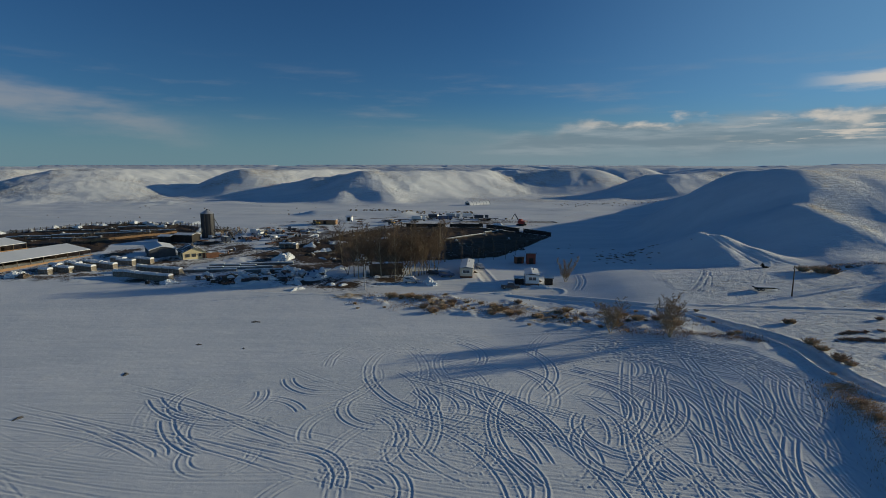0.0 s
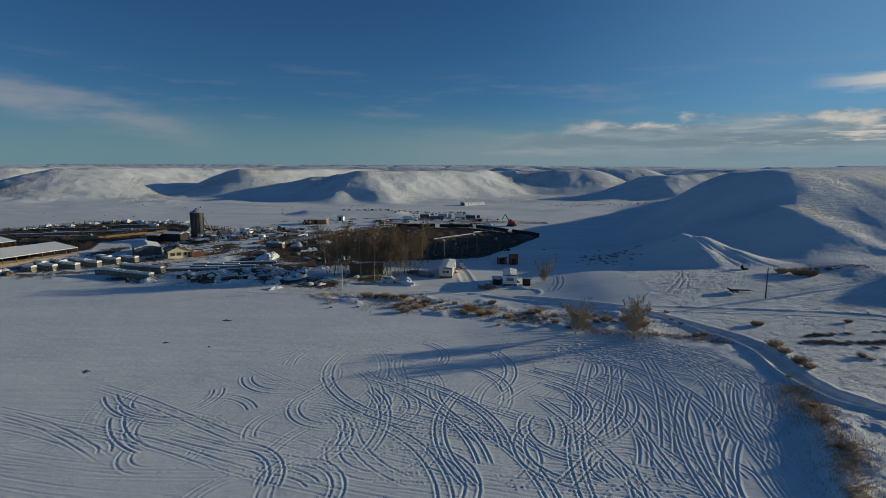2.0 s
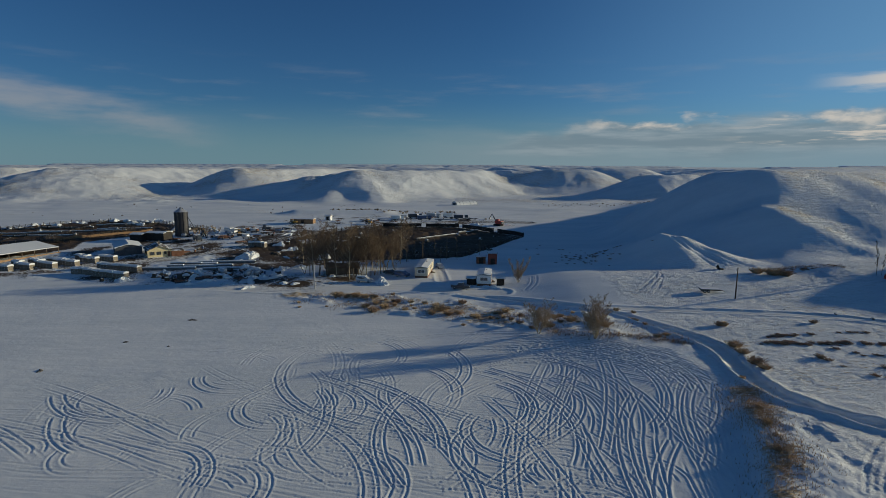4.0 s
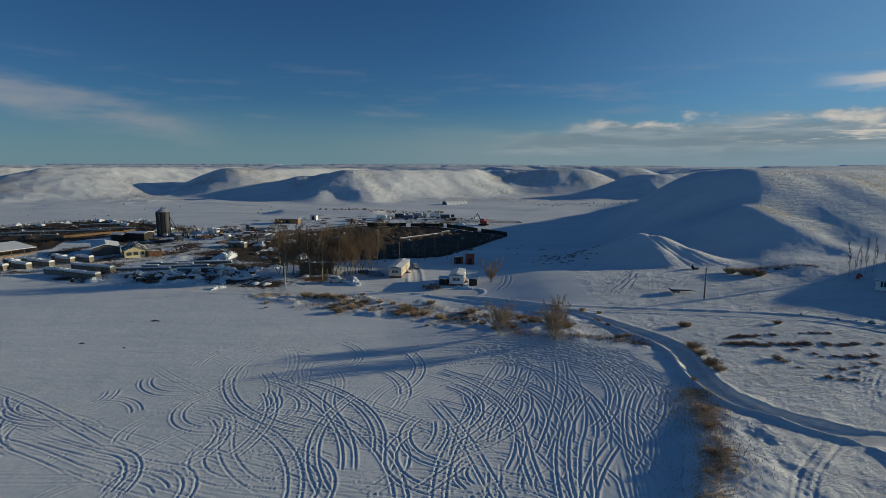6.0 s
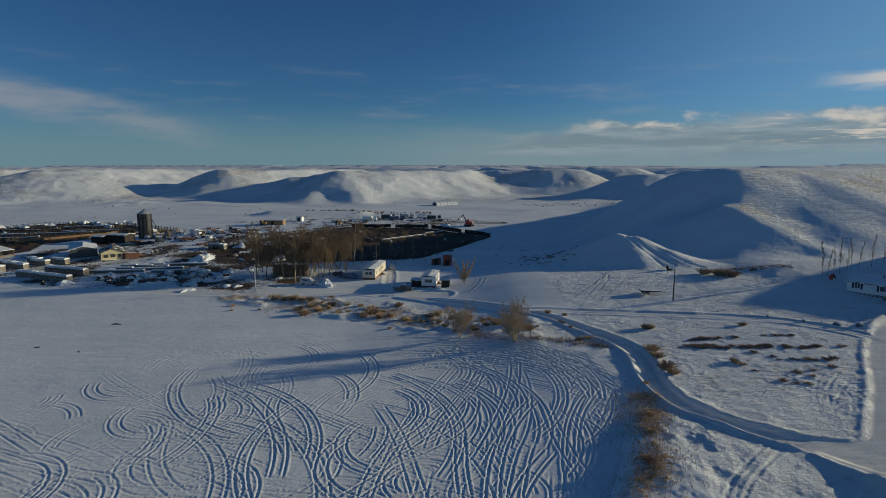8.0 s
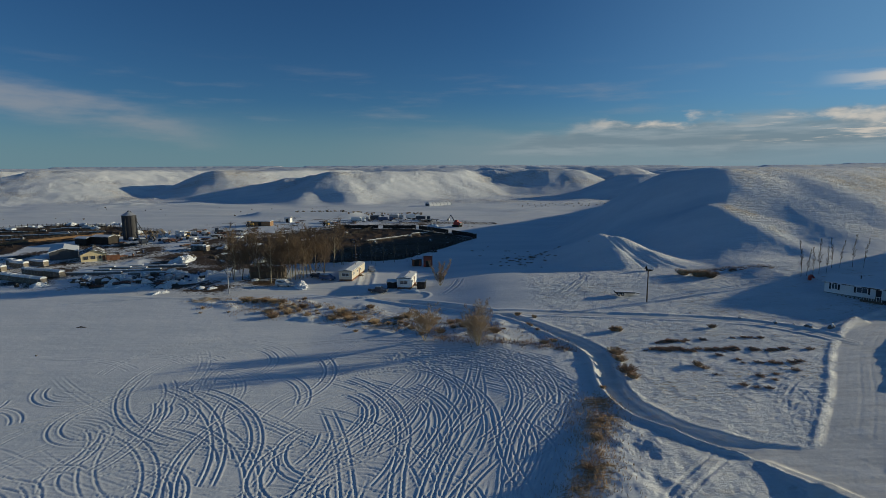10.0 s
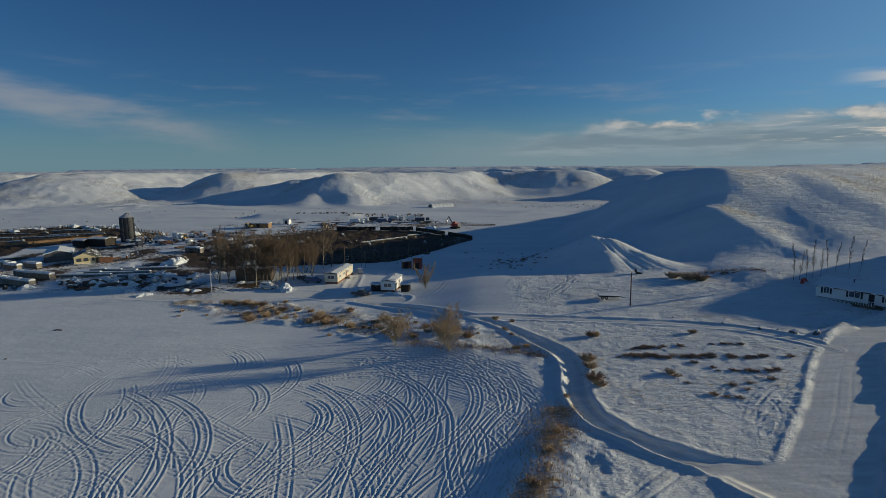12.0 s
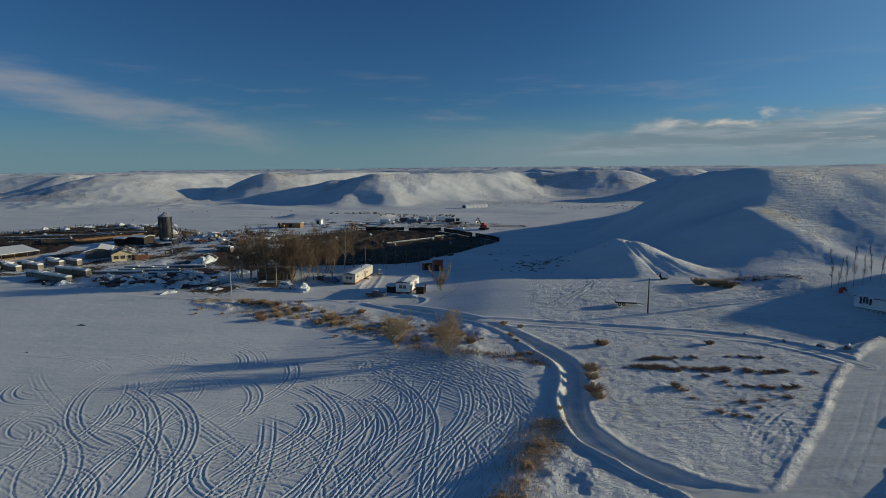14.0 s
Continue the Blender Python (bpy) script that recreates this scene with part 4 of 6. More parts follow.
def mobile_home(x, y, turn, length, width, label, material):
    """A single-wide home, its long axis along local y, its end facing -y."""
    ob = thing("mobile_home", x, y, turn, label, "mobile home", "", 0.1)
    part("skirting", Shape().box(0, 0, 0, width - 0.15, length - 0.15, 0.75), RUST, ob, "brown skirting boards")
    siding(ob, width, length, 2.5, material, 0.7)
    prof = [(-width / 2 - 0.15, 3.2), (0, 3.5), (width / 2 + 0.15, 3.2), (width / 2 + 0.15, 3.28), (0, 3.6), (-width / 2 - 0.15, 3.28)]
    part("roof", Shape().profile(prof, -length / 2 - 0.15, length / 2 + 0.15), STEEL, ob)
    snow = [(-width / 2 - 0.1, 3.285), (0, 3.605), (width / 2 + 0.1, 3.285), (width / 2 + 0.08, 3.4), (0, 3.72), (-width / 2 - 0.08, 3.4)]
    part("snow_blanket", Shape().profile(snow, -length / 2 - 0.1, length / 2 + 0.1), SNOW, ob)
    window(ob, 0, -length / 2 - 0.03, 1.55, 2.2, 1.15)
    for k in range(int(length / 4)):
        yy = -length / 2 + 2.2 + 4 * k
        window(ob, width / 2 + 0.03, yy, 1.7, 1.0, 0.9, 90)
        window(ob, -width / 2 - 0.03, yy, 1.7, 1.0, 0.9, -90)
    door = part("door", Shape().box(width / 2 + 0.03, 0.6, 0.8, 0.08, 0.9, 2.0), RUST, ob, "brown entrance door")
    part("handle", Shape().box(width / 2 + 0.09, 0.3, 1.75, 0.06, 0.12, 0.06), STEEL, door)
    st = Shape()
    for k in range(4):
        st.box(width / 2 + 0.35 + 0.28 * k, 0.6, 0, 0.3, 1.2, 0.72 - 0.18 * k)
    part("steps", st, WOOD, ob)
    part("vent_pipe", Shape().tube((0.6, 1.5, 3.5), (0.6, 1.5, 4.1), 0.1), STEEL, ob)
    return ob


def shed(name, x, y, turn, sx, sy, sz, label, category, wall=WOOD, rise=0.6, snow=0.14, door=True, roof=ROOF):
    ob = thing(name, x, y, turn, label, category, "", 0.15)
    siding(ob, sx, sy, sz, wall)
    gable_ends(ob, sx, sy, sz, rise, wall)
    gable_roof(ob, sx, sy, sz, rise, 0.3, 0.12, roof, snow)
    if door:
        d = part("door", Shape().box(0, -sy / 2 - 0.05, 0.1, min(1.6, sx * 0.5), 0.08, min(2.2, sz * 0.85)), DARK_WOOD, ob)
        part("door_handle", Shape().box(0.3, -sy / 2 - 0.11, 1.1, 0.06, 0.06, 0.2), STEEL, d)
    return ob


def open_shed(x, y, turn, length, width, label, tall=4.4):
    """A long roof on posts, lower at the back, for feeding cattle."""
    ob = thing("open_shed", x, y, turn, label, "shed", "open sheds", 0.1)
    low = tall - 1.7
    prof = [(-width / 2, tall), (width / 2, low), (width / 2, low + 0.14), (-width / 2, tall + 0.14)]
    part("roof", Shape().profile(prof, -length / 2, length / 2), STEEL, ob)
    snow = [(-width / 2 + 0.05, tall + 0.138), (width / 2 - 0.05, low + 0.138), (width / 2 - 0.1, low + 0.3), (-width / 2 + 0.1, tall + 0.3)]
    part("snow_blanket", Shape().profile(snow, -length / 2 + 0.1, length / 2 - 0.1), SNOW, ob)
    n = int(length / 4.5)
    for k in range(n + 1):
        yy = -length / 2 + 0.3 + (length - 0.6) * k / n
        for xx, hh in ((-width / 2 + 0.3, tall - 0.04), (width / 2 - 0.3, low + 0.04)):
            part("post", Shape().box(xx, yy, 0, 0.2, 0.2, hh), WOOD, ob)
    part("back_wall", Shape().box(-width / 2 + 0.15, 0, 0, 0.08, length - 0.4, tall - 0.3), DARK_WOOD, ob)
    part("feed_wall", Shape().box(width / 2 + 0.5, 0, 0, 0.12, length, 0.9), TAN_WOOD, ob, "low tan plank feed wall")
    return ob


def grain_silo(x, y, radius, tall):
    ob = thing("grain_silo", x, y, 0, "dark corrugated steel grain silo with a cone roof", "silo", "", 0.1)
    sh, n = Shape(), 36
    rings = int(tall / 0.45)
    for k in range(rings):
        sh.tube((0, 0, tall * k / rings), (0, 0, tall * (k + 0.5) / rings), radius + 0.05, radius, n, False)
        sh.tube((0, 0, tall * (k + 0.5) / rings), (0, 0, tall * (k + 1) / rings), radius, radius + 0.05, n, False)
    part("shell", sh, SILO_STEEL, ob)
    part("roof", Shape().tube((0, 0, tall), (0, 0, tall + 1.7), radius + 0.25, 0.5, n), SILVER, ob, "pale snow-dusted cone roof")
    part("cap", Shape().tube((0, 0, tall + 1.65), (0, 0, tall + 2.1), 0.55, 0.35, 12), STEEL, ob)
    for k in range(8):
        a = 2 * math.pi * k / 8
        part("stiffener", Shape().box((radius + 0.1) * math.cos(a), (radius + 0.1) * math.sin(a), 0, 0.16, 0.12, tall, math.degrees(a)), SILO_STEEL, ob)
    lad = Shape()
    for s in (-0.22, 0.22):
        lad.box(s, -radius - 0.3, 0, 0.05, 0.05, tall + 0.4)
    for k in range(int(tall / 0.35)):
        lad.box(0, -radius - 0.3, 0.3 + 0.35 * k, 0.44, 0.04, 0.04)
    part("ladder", lad, STEEL, ob)
    part("loading_pipe", Shape().tube((radius * 0.3, 0, tall + 1.9), (radius + 3.2, 1.5, 2.0), 0.16, 0.16, 8), STEEL, ob)
    return ob


def farm_house(x, y, turn):
    ob = thing("farm_house", x, y, turn, "pale yellow farm house with a dark snow-patched gable roof", "house", "", 0.15)
    siding(ob, 11, 8, 2.8, YELLOW)
    gable_ends(ob, 11, 8, 2.8, 1.7, YELLOW)
    gable_roof(ob, 11, 8, 2.8, 1.7, 0.5, 0.16, ROOF, 0)
    for yy, w in ((-2.4, 1.3), (-0.2, 1.3), (2.0, 0.7)):
        window(ob, 5.55, yy, 1.0, w, 1.2, 90, DARK_WOOD)
    for xx in (-3.5, -1, 2.5):
        window(ob, xx, -4.05, 1.0, 1.2, 1.2, 0, DARK_WOOD)
    part("door", Shape().box(5.54, 3.2, 0.1, 0.08, 0.9, 2.0), RUST, ob, "brown door")
    wing = part("porch_wing", Shape().box(4.0, 6.2, 0, 5, 4.4, 2.2), RUST, ob, "red-brown timber side wing")
    part("wing_roof", Shape().box(4.0, 6.2, 2.2, 5.4, 4.6, 0.15), ROOF, wing)
    part("chimney", Shape().box(-2, 0.8, 3.6, 0.7, 0.7, 1.8), STONE, ob)
    return ob


def white_house(x, y, turn):
    """A long low house; its front faces local -y, and its left end stands at the origin."""
    ob = thing("white_house", x, y, turn, "white sided house with black shutters and front porch", "house", "", 0.55)
    L_, W_, H_ = 19.0, 8.2, 2.4
    base = part("foundation", Shape().box(L_ / 2, W_ / 2, 0, L_ - 0.2, W_ - 0.2, 0.75), CONCRETE, ob)
    wall = part("wall", Shape().box(L_ / 2, W_ / 2, 0.7, L_, W_, H_), WHITE, ob)
    for k in range(8):
        part("board", Shape().box(L_ / 2, W_ / 2, 0.7 + 0.3 * k, L_ + 0.03, W_ + 0.03, 0.27), WHITE, wall)
    z, h, o, rise = 0.7 + H_, W_ / 2, 0.45, 1.3
    for nm, mat, b, t, oo in (("roof", ROOF, z, 0.18, o), ("snow_blanket", SNOW, z + 0.18, 0.12, o - 0.06)):
        d = rise * oo / h
        sp = Shape().profile([(-oo, b - d), (h, b + rise), (W_ + oo, b - d), (W_ + oo, b - d + t), (h, b + rise + t), (-oo, b - d + t)], -oo, L_ + oo)
        sp.v = [(p[1], p[0], p[2]) for p in sp.v]
        sp.f = [f[::-1] for f in sp.f]
        part(nm, sp, mat, ob)
    for s in (0, L_ - 0.15):
        part("gable", Shape().add([(s, 0, z), (s, W_, z), (s, h, z + rise), (s + 0.15, 0, z), (s + 0.15, W_, z), (s + 0.15, h, z + rise)], [(0, 1, 2), (5, 4, 3), (0, 2, 5, 3), (1, 4, 5, 2), (0, 3, 4, 1)]), WHITE, ob)
    for xx, w in ((2.0, 1.1), (7.2, 2.0), (13.0, 1.1), (16.5, 1.1)):
        window(ob, xx, -0.05, 1.6, w, 1.35, 0, WHITE, True)
    window(ob, -0.05, 4.5, 1.7, 0.9, 1.0, -90, WHITE)
    part("door", Shape().box(10.2, -0.04, 0.75, 1.0, 0.08, 2.1), SHUTTER, ob, "dark front door")
    porch = part("porch", Shape().box(9.6, -1.3, 0, 4.0, 2.4, 0.75), WOOD, ob, "timber porch with snow")
    for k in range(9):
        part("baluster", Shape().box(7.8 + 0.45 * k, -2.4, 0.75, 0.07, 0.07, 0.95), WHITE, porch)
    part("handrail", Shape().box(9.6, -2.4, 1.7, 4.1, 0.1, 0.08), WHITE, porch)
    st = Shape()
    for k in range(4):
        st.box(12.0 + 0.3 * k, -1.5, 0, 0.32, 1.3, 0.7 - 0.17 * k)
    part("steps", st, WOOD, ob)
    part("vent", Shape().tube((6, 3, z + 1.2), (6, 3, z + 2.0), 0.12), STEEL, ob)
    for k in range(6):
        part("foundation_shrub", Shape().heap(3.0 + 0.8 * k, -0.9, 0, 0.45, 0.4, 0.7, 70 + k), TWIG, ob, "bare brown foundation shrub")
    return ob


def hoop_barn(x, y, turn, length, width):
    ob = thing("hoop_barn", x, y, turn, "long white hoop barn far out on the flat", "barn", "", 0.2)
    pts = [(width / 2 * math.cos(math.pi * k / 12), width * 0.42 * math.sin(math.pi * k / 12)) for k in range(13)]
    part("cover", Shape().profile(pts, -length / 2, length / 2), WHITE, ob)
    for k in range(7):
        yy = -length / 2 + length * k / 6
        rib = Shape()
        for (ax, az), (bx, bz) in zip(pts, pts[1:]):
            rib.tube((ax * 1.01, yy, az * 1.01), (bx * 1.01, yy, bz * 1.01), 0.08, 0.08, 4, False)
        part("rib", rib, STEEL, ob)
    part("end_wall", Shape().box(0, -length / 2 - 0.05, 0, width * 0.6, 0.08, width * 0.28), STEEL, ob)
    return ob


# ---- vehicles and machines ----


def wheel(parent, x, y, r, w):
    t = part("wheel", Shape().tube((x - w / 2, y, r), (x + w / 2, y, r), r, r, 16), RUBBER, parent)
    part("rim", Shape().tube((x - w / 2 - 0.02, y, r), (x + w / 2 + 0.02, y, r), r * 0.55, r * 0.55, 12), SILVER, t)
    return t


def vehicle(name, x, y, turn, kind, material, label, group="parked vehicles"):
    """A car, van or pickup, its front towards local -y."""
    ob = thing(name, x, y, turn, label, "vehicle", group)
    w = 1.8
    if kind == "pickup":
        side = [(-2.7, 0.45), (2.7, 0.45), (2.7, 1.1), (0.75, 1.1), (0.55, 1.75), (-0.75, 1.78), (-1.25, 1.15), (-2.6, 1.05), (-2.72, 0.8)]
        glass, wheels = [(0.5, 1.15), (0.42, 1.66), (-0.7, 1.68), (-1.05, 1.18)], (-1.75, 1.7)
    elif kind == "van":
        side = [(-2.4, 0.4), (2.4, 0.4), (2.45, 1.0), (2.3, 1.75), (1.8, 1.88), (-0.6, 1.85), (-1.5, 1.15), (-2.35, 0.95)]
        glass, wheels = [(2.2, 1.15), (2.1, 1.68), (-0.6, 1.72), (-1.25, 1.18)], (-1.5, 1.5)
    else:
        side = [(-2.3, 0.4), (2.3, 0.4), (2.3, 0.95), (1.8, 1.05), (1.3, 1.5), (-0.3, 1.52), (-1.1, 1.02), (-2.25, 0.85)]
        glass, wheels = [(1.55, 1.06), (1.2, 1.42), (-0.3, 1.44), (-0.9, 1.05)], (-1.4, 1.4)
    body = Shape().profile([(a, b) for a, b in side], -w / 2, w / 2)
    body.v = [(p[1] * (1.0 if p[2] < 1.2 else 0.86), p[0], p[2]) for p in body.v]
    part("body", body, material, ob)
    gl = Shape().profile(glass, -w / 2 * 0.9, w / 2 * 0.9)
    gl.v = [(p[1] * (1.06 if p[2] < 1.3 else 1.0), p[0], p[2]) for p in gl.v]
    part("side_glass", gl, GLASS, ob)
    top = max(b for a, b in side)
    ys = [a for a, b in side if b > top - 0.16]
    part("snow_cap", Shape().box(0, (min(ys) + max(ys)) / 2, top - 0.02, w * 0.78, max(ys) - min(ys) + 0.1, 0.12, 0, 0.9), SNOW, ob, "snow on the roof")
    if kind == "pickup":
        part("snow_load", Shape().box(0, 1.75, 1.02, w * 0.8, 1.7, 0.14, 0, 0.92), SNOW, ob)
    for xx in (-0.78, 0.78):
        for yy in wheels:
            wheel(ob, xx, yy, 0.36, 0.24)
        part("headlight", Shape().box(xx * 0.82, -2.3 if kind == "car" else -2.42 if kind == "van" else -2.68, 0.72, 0.3, 0.12, 0.16), SILVER, ob)
    return ob


def box_truck(x, y, turn, material, label, length=6.5):
    ob = thing("truck", x, y, turn, label, "truck", "farm machines")
    part("chassis", Shape().box(0, 0.3, 0.6, 0.9, length, 0.25), STEEL, ob)
    cab = part("cab", Shape().box(0, -length / 2 + 0.4, 0.7, 2.2, 2.0, 1.9, 0, 0.92), material, ob)
    part("windscreen", Shape().box(0, -length / 2 - 0.6, 1.6, 1.8, 0.08, 0.75), GLASS, cab)
    box = part("cargo_box", Shape().box(0, 1.2, 0.9, 2.3, length - 2.2, 1.7), material, ob)
    part("snow_cap", Shape().box(0, 1.2, 2.6, 2.2, length - 2.4, 0.15, 0, 0.95), SNOW, box)
    for xx in (-0.95, 0.95):
        for yy in (-length / 2 + 0.5, length / 2 - 0.9, length / 2 - 1.9):
            wheel(ob, xx, yy, 0.48, 0.3)
    return ob


def flat_trailer(x, y, turn, label, length=6.0, material=DARK_WOOD, tall=0.85, group="farm machines"):
    ob = thing("flat_trailer", x, y, turn, label, "trailer", group)
    part("bed", Shape().box(0, 0, tall, 2.2, length, 0.25), material, ob)
    part("snow_cap", Shape().box(0, 0, tall + 0.25, 2.1, length - 0.1, 0.1, 0, 0.96), SNOW, ob)
    part("drawbar", Shape().tube((0, -length / 2, tall), (0, -length / 2 - 1.5, 0.4), 0.07), STEEL, ob)
    for xx in (-0.9, 0.9):
        for yy in (0.5, 1.4):
            wheel(ob, xx, yy, 0.4, 0.26)
    return ob


def tractor(x, y, turn, material, label):
    ob = thing("tractor", x, y, turn, label, "tractor", "farm machines")
    part("hood", Shape().box(0, -1.2, 0.9, 0.9, 2.2, 0.8, 0, 0.92), material, ob)
    cab = part("cab", Shape().box(0, 0.7, 1.1, 1.5, 1.5, 1.5, 0, 0.9), GLASS, ob)
    part("cab_roof", Shape().box(0, 0.7, 2.6, 1.6, 1.6, 0.16), material, cab)
    part("exhaust", Shape().tube((0.3, -1.3, 1.6), (0.3, -1.3, 2.6), 0.06), STEEL, ob)
    for xx in (-0.95, 0.95):
        wheel(ob, xx, 0.9, 0.8, 0.45)
        wheel(ob, xx * 0.85, -1.7, 0.45, 0.3)
    return ob


def excavator(x, y, turn):
    ob = thing("excavator", x, y, turn, "red excavator with its boom raised on the snow", "excavator")
    for s in (-1.1, 1.1):
        tr = Shape().profile([(-2.0, 0.25), (-1.7, 0.0), (1.7, 0.0), (2.0, 0.25), (2.0, 0.6), (1.7, 0.85), (-1.7, 0.85), (-2.0, 0.6)], s - 0.28, s + 0.28)
        tr.v = [(p[1], p[0], p[2]) for p in tr.v]
        part("track", tr, RUBBER, ob)
    part("house", Shape().box(0, 0.4, 1.0, 2.7, 3.4, 1.3, 0, 0.95), MACHINE_RED, ob)
    cab = part("cab", Shape().box(-0.8, -0.8, 1.0, 1.0, 1.5, 2.0, 0, 0.92), MACHINE_RED, ob)
    part("cab_window", Shape().box(-0.8, -1.55, 1.7, 0.8, 0.08, 1.0), GLASS, cab)
    part("counterweight", Shape().box(0, 2.2, 1.0, 2.6, 0.6, 1.1), SLATE, ob)
    part("boom", Shape().tube((0.2, -1.0, 1.8), (0.2, -3.4, 5.4), 0.28, 0.2, 6), SLATE, ob)
    arm = part("arm", Shape().tube((0.2, -3.3, 5.4), (0.2, -4.6, 3.6), 0.18, 0.14, 6), SLATE, ob)
    part("bucket", Shape().box(0.2, -4.6, 2.9, 0.9, 0.7, 0.7, 0, 0.7), SLATE, arm)
    return ob


# ---- farm pieces ----


def utility_pole(x, y, tall, label, arm=True, turn=0.0, material=WOOD):
    ob = thing("utility_pole", x, y, turn, label, "utility pole", "", 0.4)
    part("pole", Shape().tube((0, 0, 0), (0, 0, tall + 0.4), 0.17, 0.11, 10), material, ob)
    if arm:
        a = part("crossarm", Shape().box(0, 0.12, tall - 0.4, 2.0, 0.12, 0.12), material, ob)
        for xx in (-0.9, -0.35, 0.9):
            part("insulator", Shape().tube((xx, 0.12, tall - 0.28), (xx, 0.12, tall - 0.05), 0.06, 0.045, 6), SILVER, a)
    else:
        a = part("lamp_arm", Shape().tube((0, 0, tall), (1.2, 0, tall + 0.35), 0.05, 0.04, 6), STEEL, ob)
        part("lamp_head", Shape().box(1.35, 0, tall + 0.28, 0.6, 0.25, 0.14), SILVER, a)
    return ob


def hay_bale(x, y, turn, label, group):
    """A big square bale lying along local x, bound with twine, under a cap of snow."""
    ob = thing("hay_bale", x, y, turn, label, "hay bale", group, 0.05)
    sh = Shape().box(0, 0, 0, 1.5, 1.9, 1.75, 0, 0.97)
    part("bale", sh, HAY, ob)
    for k in (-0.45, 0.0, 0.45):
        part("twine", Shape().box(k, 0, 0.0, 0.03, 1.94, 1.76, 0, 0.98), WOOD, ob)
    cap = Shape().profile([(-0.95, 1.7), (0.95, 1.7), (1.02, 2.0), (0.8, 2.25), (0.0, 2.4), (-0.8, 2.25), (-1.02, 2.0)], -0.72, 0.72)
    cap.v = [(p[1], p[0], p[2]) for p in cap.v]
    cap.f = [f[::-1] for f in cap.f]
    part("snow_cap", cap, SNOW, ob)
    return ob


def feed_bunk(x, y, turn, length, wide=1.0, tall=1.0):
    ob = thing("feed_bunk", x, y, turn, "long concrete feed bunk under a strip of snow", "feed bunk", "feed bunks", 0.1)
    n = max(1, round(length / 5))
    axis = (-math.sin(radians(turn)), math.cos(radians(turn)))
    for k in range(n):
        mid = -length / 2 + length * (k + 0.5) / n
        dz = level(x + axis[0] * mid, y + axis[1] * mid) - ob.location.z - 0.1
        half = length / n / 2
        prof = [(wide * a, tall * b + dz) for a, b in ((-0.55, 0), (0.55, 0), (0.7, 0.95), (0.5, 0.95), (0.4, 0.3), (-0.4, 0.3), (-0.5, 0.75), (-0.7, 0.75))]
        part("trough", Shape().profile(prof, mid - half, mid + half - 0.04), CONCRETE, ob)
        part("snow_strip", Shape().box(0, mid, 0.7 * tall + dz, 1.1 * wide, 2 * half - 0.1, 0.32, 0, 0.95), SNOW, ob)
    return ob


def board_fence(a, b, tall, label, material=DARK_WOOD, gap=False, name="board_fence", solid=True):
    """A fence from a to b: a post every 2.6 m and boards between."""
    ax, ay, bx, by = *a, *b
    n = max(1, round(math.hypot(bx - ax, by - ay) / 2.6))
    ob = new(name)
    ob.location = (ax, ay, level(ax, ay))
    tagged(ob, label, "fence", "lot fences")
    xs, ys = [ax + (bx - ax) * k / n for k in range(n + 1)], [ay + (by - ay) * k / n for k in range(n + 1)]
    zs = surface(xs, ys)[0]
    ang = math.degrees(math.atan2(by - ay, bx - ax))
    for k in range(n + 1):
        part("post", Shape().box(xs[k] - ax, ys[k] - ay, zs[k] - zs[0] - 0.2, 0.16, 0.16, tall + 0.35, ang), material, ob)
        if k == n or (gap and k % 9 == 6):
            continue
        mx, my, mz = (xs[k] + xs[k + 1]) / 2 - ax, (ys[k] + ys[k + 1]) / 2 - ay, min(zs[k], zs[k + 1]) - zs[0]
        sh, rows = Shape(), 5 if solid else 3
        for r in range(rows):
            sh.box(mx, my, mz + 0.1 + (tall - 0.1) * r / rows, math.hypot(bx - ax, by - ay) / n, 0.05, tall / rows * (0.92 if solid else 0.3), ang)
        part("panel", sh, material, ob)
    return ob


def snow_pile(x, y, rx, ry, h, seed, label="ploughed heap of lumpy snow", material=SNOW, name="snow_mound", category="snow mound"):
    sh = Shape().heap(0, 0, 0, rx * 1.15, ry * 1.15, h * 0.85, seed, 34, 13, 0.4)
    px, py, pz = (np.array([v[i] for v in sh.v]) for i in range(3))
    bump = fbm(px + 13.7 * seed, py, 1.7, 4)
    pz = np.where(pz > -0.25, pz + 0.45 * h * bump * np.clip(pz + 0.3, 0, 1), pz)
    sh.v = list(zip((px + 0.25 * fbm(px, py + 31 * seed, 1.2, 3)).tolist(), (py + 0.25 * fbm(px + 77, py + 31 * seed, 1.2, 3)).tolist(), pz.tolist()))
    ob = part(name, sh, material, None, "", False)
    ob.matrix_world = pose(x, y, level(x, y), 0, 0, seed * 37 % 360)
    return tagged(ob, label, category, name + "s")


def boulder(x, y, r, seed):
    ob = part("boulder", Shape().heap(0, 0, 0, r, r * 0.8, r * 0.9, seed, 9, 4, 0.3), STONE)
    ob.matrix_world = pose(x, y, level(x, y), 0, 0, seed * 61 % 360)
    cap = part("snow_cap", Shape().heap(0, 0, r * 0.62, r * 0.6, r * 0.5, r * 0.4, seed + 5, 9, 3, 0.3), SNOW, ob)
    return tagged(ob, "grey boulder capped with snow beside the lane", "boulder", "boulders")


